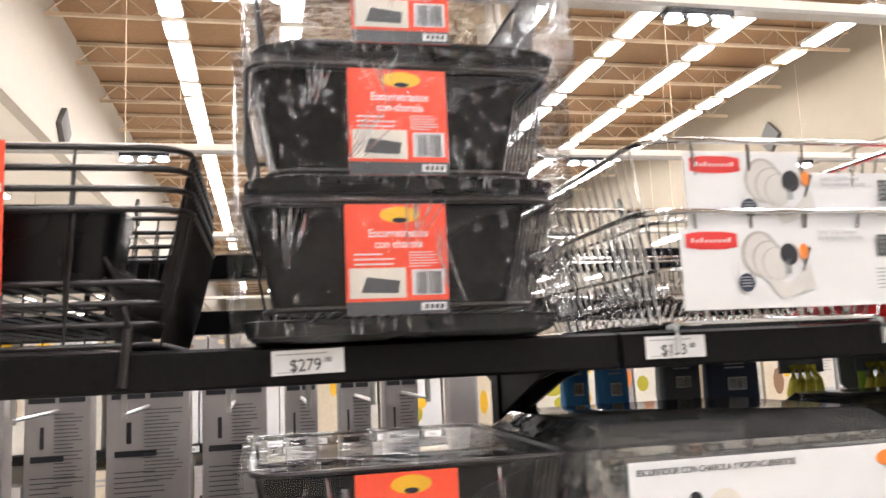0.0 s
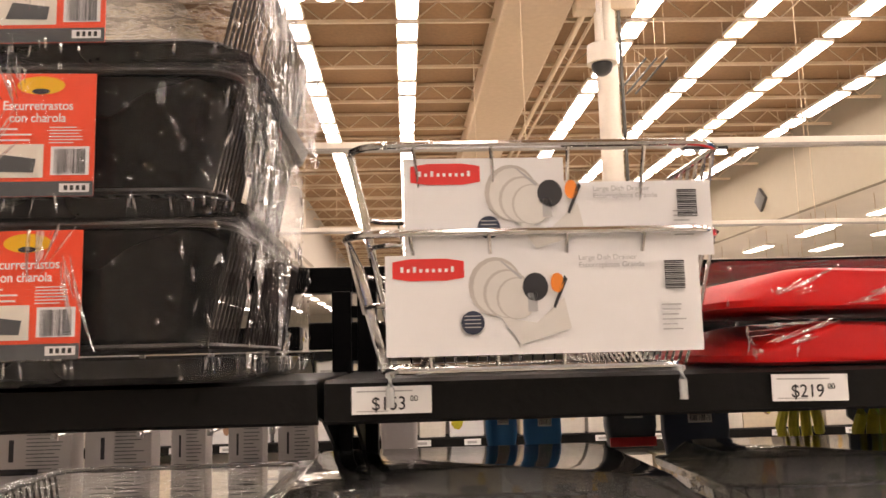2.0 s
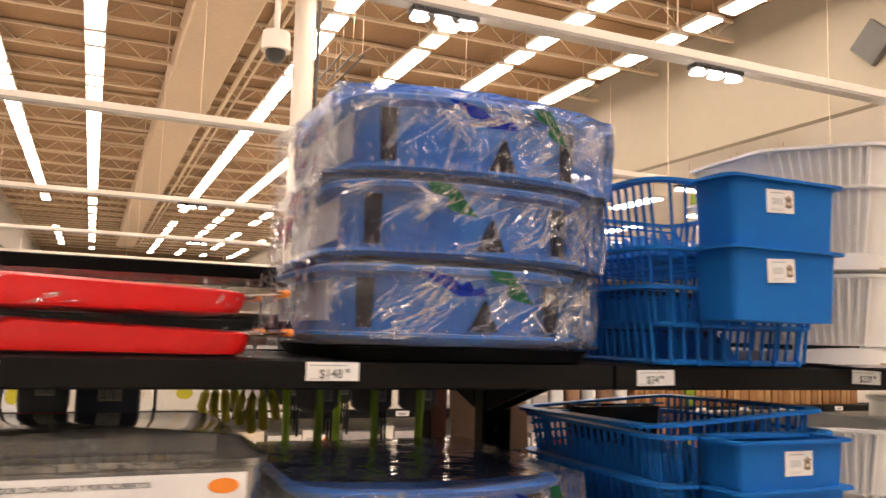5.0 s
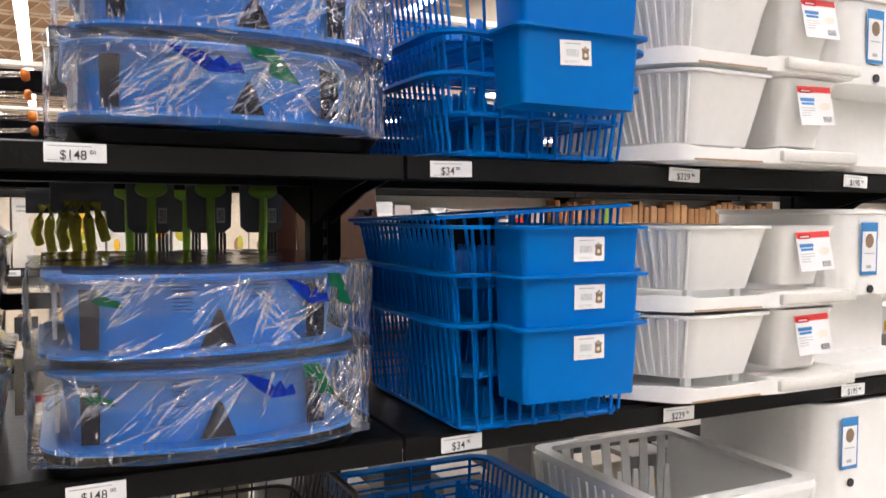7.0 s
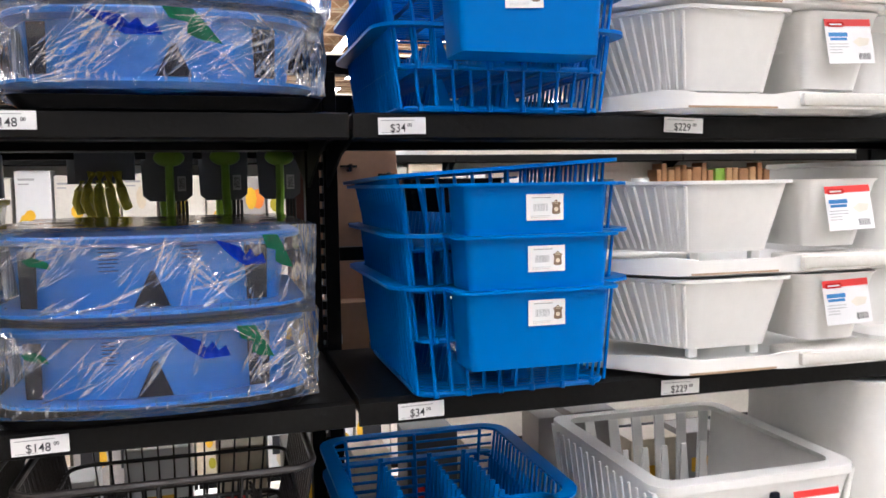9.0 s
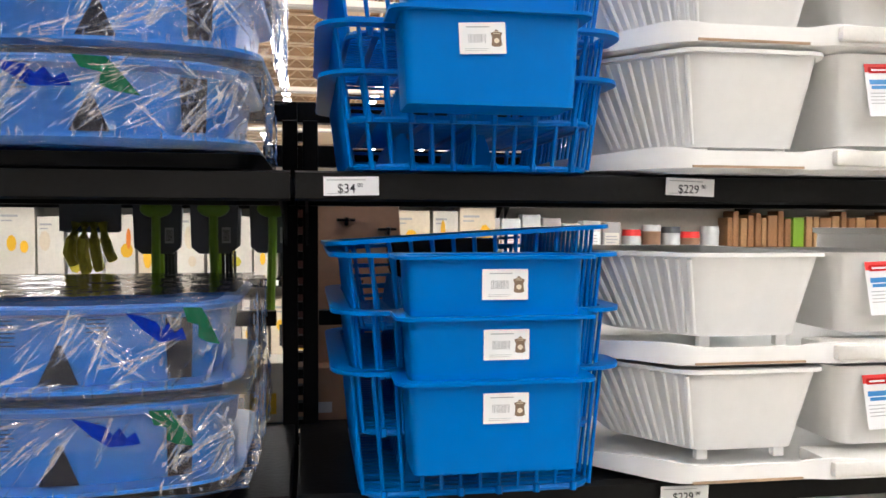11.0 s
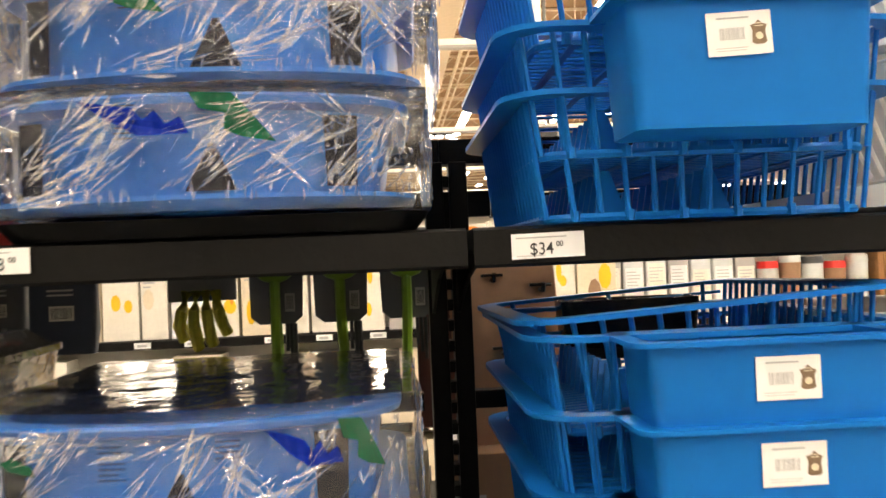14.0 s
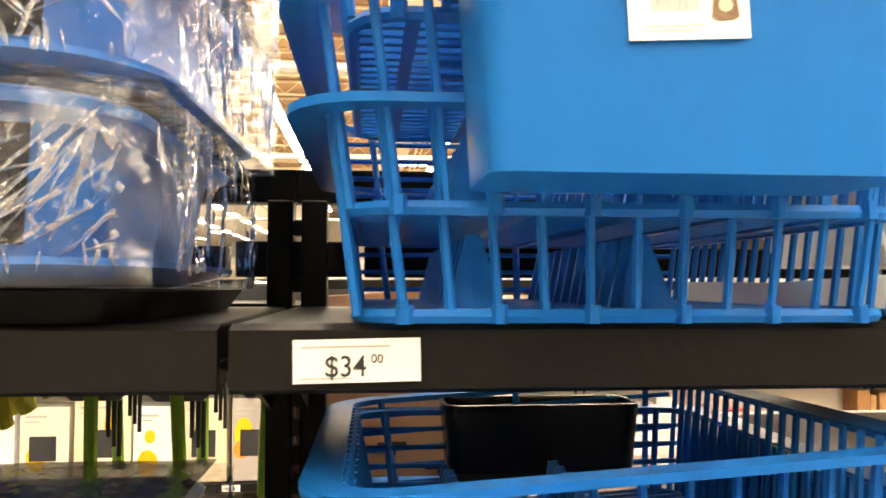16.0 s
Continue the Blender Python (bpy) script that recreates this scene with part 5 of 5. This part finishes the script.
# ---------------------------------------------------------------- clear boxes on the middle shelf
def clear_box(x0, x1, z, h, label, text=True):
    t = thing("clear_drainer_box", label, "boxed drainer", ((x0 + x1) / 2, -0.02, z), "clear boxed drainers")
    w, d = x1 - x0, 0.36
    a, b = -w / 2, w / 2
    bm = bmesh.new()
    loft(bm, [rrect(a + 0.02, b - 0.02, 0.012, d - 0.02, 0.0, 0.03), rrect(a + 0.004, b - 0.004, 0.002, d - 0.004, h - 0.03, 0.035), rrect(a, b, 0.0, d, h - 0.028, 0.035), rrect(a, b, 0.0, d, h - 0.02, 0.035), rrect(a + 0.012, b - 0.012, 0.008, d - 0.012, h - 0.018, 0.03), rrect(a + 0.03, b - 0.03, 0.03, d - 0.03, h, 0.03)], True, True)
    part("clear_lid", bm, M_CLEAR, t, "clear moulded plastic lid").visible_shadow = False
    bm = bmesh.new()
    for zz, o in ((0.012, 0.04), (h - 0.06, 0.022)):
        wire(bm, rrect(a + o, b - o, o, d - o, zz, 0.03), 0.003, True)
    for k in range(14):
        xx = a + 0.05 + (w - 0.1) * k / 13
        wire(bm, [(xx, 0.03, h - 0.06), (xx, 0.045, 0.012), (xx, d - 0.045, 0.012), (xx, d - 0.03, h - 0.06)], 0.0018, sides=5)
    part("inner_rack", bm, M_CHROME, t, "chrome inner rack")
    part("inner_tray", mk_box(a + 0.03, b - 0.03, 0.03, d - 0.03, 0.003, 0.010, 0.002), M_GREYMESH, t, "grey tray")
    card = part("card", mk_box(a + 0.05, b - 0.03, -0.003, -0.002, 0.01, h - 0.034), M_CARD, t, "white printed card", smooth=False)
    words("ESCURRIDOR CON CHAROLA Y PORTACUBIERTOS", 0.0085, a + 0.058, h - 0.047, -0.0036, M_INK, card, squeeze=0.88)
    patch("offer_oval", oval(b - 0.055, h - 0.048, 0.017, 0.0085, -0.004), M_ORANGE, card, "orange oval")
    patch("plate_print", oval(a + 0.15, h - 0.09, 0.022, 0.026, -0.0036), M_CREAM2, card)
    patch("cup_print", flat([(a + 0.105, h - 0.11), (a + 0.135, h - 0.11), (a + 0.133, h - 0.08), (a + 0.11, h - 0.08)], -0.004), M_REDINK, card)
    patch("cup_top", oval(a + 0.118, h - 0.073, 0.007, 0.008, -0.0044), M_INK, card)
    return t


lb = "wire drainer boxed under a clear plastic lid with a white card"
for x0, x1 in ((-0.062, 0.335), (0.372, 0.735)):
    clear_box(x0, x1, 1.161, 0.152, lb)
    clear_box(x0, x1, 1.314, 0.150, lb)
clear_box(-0.80, -0.40, 1.161, 0.15, lb)

for x0, zz in ((0.36, 0.797), (0.78, 0.797), (0.36, 0.9265), (0.78, 0.9265)):
    wire_rack("dish_rack", "black coated wire dish rack on the low shelf", x0, x0 + 0.38, 0.0, 0.35, zz, zz + 0.15, M_BROWNP, "low dark racks", r=0.0035, nw=12)


# ---------------------------------------------------------------- goods hung on the other side of the gondola
def peg(x, y0, y1, z):
    t = thing("peg_hook", "steel peg hook on the gondola's far side", "peg hook", (x, y0, z), "peg hooks")
    bm = bmesh.new()
    wire(bm, [(0, 0, 0), (0, y1 - y0, 0), (0, y1 - y0 + 0.01, 0.012)], 0.003)
    part("hook", bm, M_STEEL, t)
    part("back_plate", mk_box(-0.004, 0.004, 0.008, 0.012, -0.006, 1.6 - z, 0.001), M_STEEL, t, smooth=False)
    return t


def grey_box(x0, x1, z0, z1, y, seed):
    t = thing("printed_box", "tall grey box with small dark print hung on a peg", "packaged goods", ((x0 + x1) / 2, y, z0), "grey printed boxes")
    w, h = x1 - x0, z1 - z0
    part("box", mk_box(-w / 2, w / 2, 0, 0.05, 0, h, 0.002), M_GREYBOX, t, smooth=False)
    text_lines(-w * 0.05, w * 0.42, h - 0.03, 20, 0.006, 0.0014, -0.0008, t, M_DGREY, seed)
    bars("dark_bar", [(-w * 0.4, w * 0.1, h - 0.106, h - 0.096), (-w * 0.26, -w * 0.2, h - 0.085, h - 0.05), (-w * 0.44, -w * 0.04, h - 0.012, h - 0.004), (w * 0.02, w * 0.42, h - 0.012, h - 0.004)], M_INK, t, -0.0008)
    text_lines(-w * 0.4, w * 0.3, h - 0.13, 16, 0.008, 0.0018, -0.0008, t, M_DGREY, seed + 1)
    return t


for k, (a, b) in enumerate(((-0.86, -0.76), (-0.73, -0.63), (-0.606, -0.474), (-0.454, -0.347), (-0.316, -0.26), (-0.223, -0.167), (-0.142, -0.082))):
    grey_box(a, b, 1.18, 1.505, 0.68, k)
    peg((a + b) / 2, 0.43, 0.74, 1.48)


def pouch(x0, x1, z0, z1, y, material, label, band=None, code=True):
    t = thing("hanging_pack", label, "packaged goods", ((x0 + x1) / 2, y, z0), "hanging packs")
    w, h = x1 - x0, z1 - z0
    bm = bmesh.new()
    loft(bm, [rrect(-w / 2 + 0.006, w / 2 - 0.006, 0.006, 0.03, 0, 0.008), rrect(-w / 2, w / 2, 0.0, 0.036, h * 0.3, 0.01), rrect(-w / 2, w / 2, 0.004, 0.03, h, 0.01)], True, True)
    part("pack", bm, material, t)
    if band:
        part("band", mk_box(-w / 2 + 0.004, w / 2 - 0.004, -0.002, 0.002, 0.004, h * 0.16, 0.001), band, t, "coloured band", smooth=False)
    if code:
        part("code_label", mk_box(-w * 0.16, w * 0.2, -0.003, -0.002, h * 0.42, h * 0.6), M_CREAM2, t, "pale barcode label", smooth=False)
        barcode(-w * 0.14, w * 0.18, h * 0.44, h * 0.58, -0.0034, t, 3)
        text_lines(-w * 0.2, w * 0.2, h * 0.8, 2, 0.008, 0.003, -0.0005, t, M_GREYINK, 2)
    peg((x0 + x1) / 2, 0.43, y + 0.05, z1 - 0.004)
    return t


pouch(0.205, 0.258, 1.40, 1.53, 0.70, M_BLUEINK, "blue boxed kitchen item hung on a peg")
pouch(0.268, 0.330, 1.395, 1.53, 0.68, M_BLUEINK, "blue boxed kitchen item hung on a peg")
pouch(0.416, 0.505, 1.405, 1.53, 0.72, M_DGREY, "dark floral pouch with a red foot hung on a peg", M_REDINK)
pouch(0.515, 0.630, 1.388, 1.53, 0.71, M_NAVY, "black boxed utensil with a pale barcode on a peg")
pouch(0.02, 0.09, 1.33, 1.53, 0.9, M_GREYBOX, "grey pouch on a peg", None, False)


def glove(x, y, z):
    t = thing("rubber_gloves", "yellow-green rubber gloves hung from a dark header card", "gloves", (x, y, z), "hanging gloves")
    part("header_card", mk_box(-0.055, 0.055, 0.0, 0.004, 0.06, 0.13, 0.001), M_DGREY, t, "dark header card", smooth=False)
    for k, low in enumerate((0.004, -0.012, -0.006, 0.012)):
        xx = -0.034 + 0.022 * k
        bm = bmesh.new()
        wire(bm, [(xx * 0.7, -0.002, 0.075), (xx * 0.9, -0.012, 0.045), (xx * 1.1, -0.009, 0.02), (xx * 1.05 + 0.004, -0.003, low), (xx * 1.05 + 0.006, 0.0, low - 0.006)], 0.0095, sides=8)
        part("finger", bm, M_OLIVE, t, "rubber finger")
    peg(x, 0.43, y + 0.03, z + 0.126)
    return t


glove(0.835, 0.62, 1.415)
glove(0.792, 0.80, 1.41)


def brush(x, y, z, lean=0.0):
    t = thing("dish_brush", "dish brush with a lime green handle on a grey card", "dish brush", (x, y, z), "hanging brushes")
    bm = bmesh.new()
    loft(bm, [[(-0.028, 0, 0.0), (0.028, 0, 0.0), (0.028, 0.006, 0.0), (-0.028, 0.006, 0.0)], [(-0.042, 0, 0.012), (0.042, 0, 0.012), (0.042, 0.006, 0.012), (-0.042, 0.006, 0.012)], [(-0.046, 0, 0.15), (0.046, 0, 0.15), (0.046, 0.006, 0.15), (-0.046, 0.006, 0.15)]], True, True)
    part("header_card", bm, M_DGREY, t, "dark grey header card", smooth=False)
    part("code_label", mk_box(0.014, 0.03, -0.001, 0.0, 0.02, 0.05), M_GREYBOX, t, "barcode label", smooth=False)
    barcode(0.016, 0.028, 0.024, 0.046, -0.0014, t, 4)
    bm = bmesh.new()
    wire(bm, [(0, -0.012, 0.11), (0.0, -0.014, 0.02), (lean, -0.012, -0.06), (lean * 1.6, -0.01, -0.12)], 0.0085, sides=8)
    part("handle", bm, M_GREEN, t, "lime green handle")
    bm = bmesh.new()
    bmesh.ops.create_uvsphere(bm, u_segments=12, v_segments=8, radius=0.03, matrix=Matrix.Translation((0, -0.012, 0.086)) @ Matrix.Diagonal((1, 0.5, 0.6, 1)))
    part("head", bm, M_GREEN, t, "lime green head")
    bm = bmesh.new()
    for k in range(3):
        wire(bm, [(0.016 + 0.007 * k, 0.002, 0.0), (0.016 + 0.007 * k, 0.002, -0.045 - 0.012 * k)], 0.003)
    part("bristles", bm, M_INK, t, "dark bristles")
    peg(x, 0.43, y + 0.03, z + 0.146)
    return t


brush(0.955, 0.62, 1.432, 0.0)
brush(1.062, 0.60, 1.433, 0.004)
brush(1.170, 0.62, 1.433, -0.003)
brush(0.93, 0.80, 1.43, 0.003)
brush(1.05, 0.82, 1.43, 0.0)

t = thing("kraft_panel", "brown kraft display panel with small black hooks", "display panel", (1.345, 0.60, 1.21))
bm = mk_box(-0.09, 0.09, 0, 0.012, 0, 0.36, 0.002)
bm.transform(Matrix.Rotation(radians(-4), 4, "Y"))
part("panel", bm, M_KRAFT, t, smooth=False)
for x, z in ((-0.035, 0.28), (0.045, 0.262), (-0.02, 0.16), (0.04, 0.13)):
    bm = bmesh.new()
    wire(bm, [(x, 0.0, z), (x, -0.03, z), (x, -0.034, z + 0.012)], 0.004)
    wire(bm, [(x - 0.018, -0.004, z + 0.008), (x + 0.018, -0.004, z + 0.008)], 0.003)
    part("hook", bm, M_BLACKP, t, "small black hook")
t = thing("maroon_board", "narrow dark maroon board hung behind the shelf", "display panel", (1.225, 0.66, 1.24))
part("board", mk_box(-0.04, 0.03, 0, 0.012, 0, 0.32, 0.002), M_MAROON, t, smooth=False)
# the top basket's blue cup; its shade is put into the black colour
t = thing("cutlery_cup", "wide cutlery cup in the top basket, blackened for the shade on it", "cutlery cup", (1.455, 0.30, 1.392))
bm = bmesh.new()
loft(bm, [rrect(-0.085, 0.085, 0.004, 0.06, 0, 0.012), rrect(-0.092, 0.092, 0, 0.064, 0.076, 0.014), rrect(-0.088, 0.088, 0.004, 0.06, 0.076, 0.012), rrect(-0.08, 0.08, 0.008, 0.056, 0.004, 0.01)], True, True)
part("cup", bm, M_BLACKP, t)

# lower deck of the other side and its boxed goods
for k in range(-1, 3):
    for z in ((1.558, 1.12, 0.76, 0.42) if k == 0 else (1.12, 0.76, 0.42)):
        shelf(BAY * k, z, 0.36, 0.42).matrix_basis = pose(BAY * (k + 1), 0.78, z, 0, 0, 180)
rng = random.Random(21)
for z in (1.12, 0.76, 0.42):
    x = -1.1
    while x < 3.4:
        w, h = rng.uniform(0.06, 0.13), rng.uniform(0.08, 0.13 if z > 1 else 0.2)
        t = thing("small_box", "small printed carton on the far side of the gondola", "packaged goods", (x + w / 2, 0.5 + rng.uniform(0, 0.05), z), "small cartons")
        part("carton", mk_box(-w / 2, w / 2, 0, 0.1, 0.0005, h, 0.002), rng.choice((M_CREAM, M_CREAM2, M_GREYBOX, M_DGREY, M_KRAFT, M_CARD, M_CREAM)), t, smooth=False)
        patch("print", rect(-w * 0.35, w * rng.uniform(0, 0.35), h * 0.15, h * rng.uniform(0.3, 0.6), -0.0008), rng.choice((M_ORANGE, M_YELLOW, M_ORANGE, M_GREYINK, M_REDINK)), t)
        x += w + rng.uniform(0.004, 0.05)


# ---------------------------------------------------------------- the gondola across the next aisle
FY = 2.58
for k in range(-4, 8):
    for z in (1.60, 1.245, 0.86, 0.5, 0.15):
        shelf(-0.3 + BAY * k, z, 0.17, FY)
    t = thing("back_panel", "pale back panel of the shelving", "back panel", (-0.3 + BAY * k, FY + 0.17, 0), "back panels", kind="structure")
    part("panel", mk_box(0, BAY, 0.002, 0.02, 0.1, 1.66, 0.002), M_CREAM2, t, smooth=False)

rng = random.Random(8)


def goods_box(x, z, w, h, y):
    t = thing("printed_carton", rng.choice(("pale printed carton facing the aisle", "cream printed carton with coloured pictures")), "packaged goods", (x + w / 2, y, z), "cartons across the aisle")
    part("carton", mk_box(-w / 2, w / 2, 0, 0.12, 0.0005, h, 0.002), rng.choice((M_CREAM2, M_CREAM, M_CARD, M_CREAM2, M_GREYBOX)), t, smooth=False)
    for k in range(rng.choice((1, 2, 2, 3))):
        cx, cz = rng.uniform(-0.3, 0.3) * w, rng.uniform(0.2, 0.75) * h
        patch("print", oval(cx, cz, w * rng.uniform(0.08, 0.24), h * rng.uniform(0.08, 0.2), -0.0008 - 0.0003 * k, 9), rng.choice((M_ORANGE, M_YELLOW, M_CREAM, M_OLIVE, M_YELLOW, M_KRAFT)), t)
    if z < 1.2 and rng.random() < 0.6:
        patch("window", rect(-w * 0.3, w * 0.25, h * 0.3, h * 0.62, -0.002), M_INK, t, "dark cut-out window")
    bars("small_print", [(-w * 0.4, w * 0.05, h * 0.86, h * 0.89), (-w * 0.4, -w * 0.1, h * 0.8, h * 0.82)], M_GREYINK, t, -0.0008)
    return t


for z in (1.60, 1.245, 0.86, 0.5, 0.15):
    x = -3.4
    while x < 1.95:
        w, h = rng.uniform(0.1, 0.2), rng.uniform(0.26, 0.315) if z < 1.59 else rng.uniform(0.05, 0.1)
        goods_box(x, z, w, h, FY + 0.016 + rng.uniform(0, 0.02))
        x += w + rng.uniform(0.003, 0.02)
for z in (1.245, 0.86):
    x = -3.3
    while x < 6.5:
        t = thing("price_label", "small white shelf price label across the aisle", "price label", (x, FY - 0.004, z - 0.006), "far price labels")
        part("card", mk_box(0, 0.066, 0, 0.001, -0.024, 0), M_PAPER, t, smooth=False)
        bars("print", [(0.012, 0.05, -0.018, -0.008)], M_GREYINK, t, -0.0006)
        x += rng.uniform(0.17, 0.34)

# clear packs, canisters and cutting boards further along
for z in (1.245, 0.86):
    for k in range(7):
        h = rng.uniform(0.22, 0.29)
        t = thing("clear_pack", "clear plastic pack with a grey printed insert", "packaged goods", (2.06 + 0.097 * k, FY + 0.03, z), "clear packs")
        part("pack", mk_box(-0.044, 0.044, 0, 0.08, 0.0005, h, 0.006), M_MILK if k % 3 else M_GREYBOX, t)
        part("insert", mk_box(-0.036, 0.036, -0.002, -0.0005, h * 0.25, h * 0.8), M_CARD if k % 2 else M_CREAM2, t, "printed insert", smooth=False)
        text_lines(-0.03, 0.03, h * 0.74, 5, 0.014, 0.004, -0.003, t, M_GREYINK, k)
    for k in range(5):
        h = rng.uniform(0.16, 0.22)
        t = thing("canister", "milky canister with a dark or red lid", "canister", (2.76 + 0.1 * k, FY + 0.08, z), "canisters")
        bm = bmesh.new()
        bmesh.ops.create_cone(bm, cap_ends=True, segments=14, radius1=0.04, radius2=0.046, depth=h, matrix=Matrix.Translation((0, 0, h / 2 + 0.0005)))
        part("jar", bm, M_KRAFT if k % 2 else M_MILK, t)
        bm = bmesh.new()
        bmesh.ops.create_cone(bm, cap_ends=True, segments=14, radius1=0.048, radius2=0.044, depth=0.03, matrix=Matrix.Translation((0, 0, h + 0.016)))
        part("lid", bm, (M_REDINK, M_MILK, M_DGREY)[k % 3], t, "lid")
    x = 3.24
    while x < 4.9:
        w = rng.uniform(0.025, 0.06)
        t = thing("cutting_board", "brown wooden cutting board standing on edge", "cutting board", (x + w / 2, FY + 0.05, z), "cutting boards")
        part("board", mk_box(-w / 2, w / 2, 0, 0.1, 0.0005, rng.uniform(0.26, 0.31), 0.004), M_GREEN if 3.55 < x < 3.6 else rng.choice((M_WOOD, M_WOOD, M_WOOD2)), t)
        x += w + rng.uniform(0.002, 0.012)

t = thing("sale_sign", "white sale sign with black figures and a lime header", "sign", (3.875, FY + 0.1, 1.6))
part("stem", wire(bmesh.new(), [(0, 0.012, 0.0), (0, 0.012, 0.593)], 0.005), M_STEEL, t, "steel stem")
card = part("card", mk_box(-0.16, 0.16, 0, 0.006, 0.523, 0.753, 0.001), M_CARD, t, smooth=False)
part("header", mk_box(-0.2, 0.2, 0, 0.006, 0.758, 0.853, 0.001), M_GREEN, t, "lime header", smooth=False)
words("30", 0.17, -0.04, 0.593, -0.0015, M_INK, card, centre=True, weight=0.03)
words("%", 0.07, 0.1, 0.653, -0.0015, M_INK, card, centre=True, weight=0.03)
bars("small_print", [(-0.1, 0.1, 0.548, 0.563)], M_INK, card, -0.0015)

# closing shelving behind the walker
for k in range(-3, 5):
    t = thing("wall_shelving", "plain shelving with pale cartons on the walker's side", "shelving", (BAY * k, -2.6, 0), "shelving behind", kind="structure")
    part("back", mk_box(0, BAY - 0.004, -0.4, -0.36, 0, 2.0, 0.003), M_GREYWALL, t, smooth=False)
    for z in (0.15, 0.6, 1.05, 1.5):
        part("deck", mk_box(0.004, BAY - 0.008, -0.355, 0.0, z - 0.03, z, 0.003), M_BLACK, t, smooth=False)
        part("goods_row", mk_box(0.03, BAY - 0.04, -0.33, -0.05, z + 0.001, z + 0.3, 0.01), M_CREAM2, t, smooth=False)
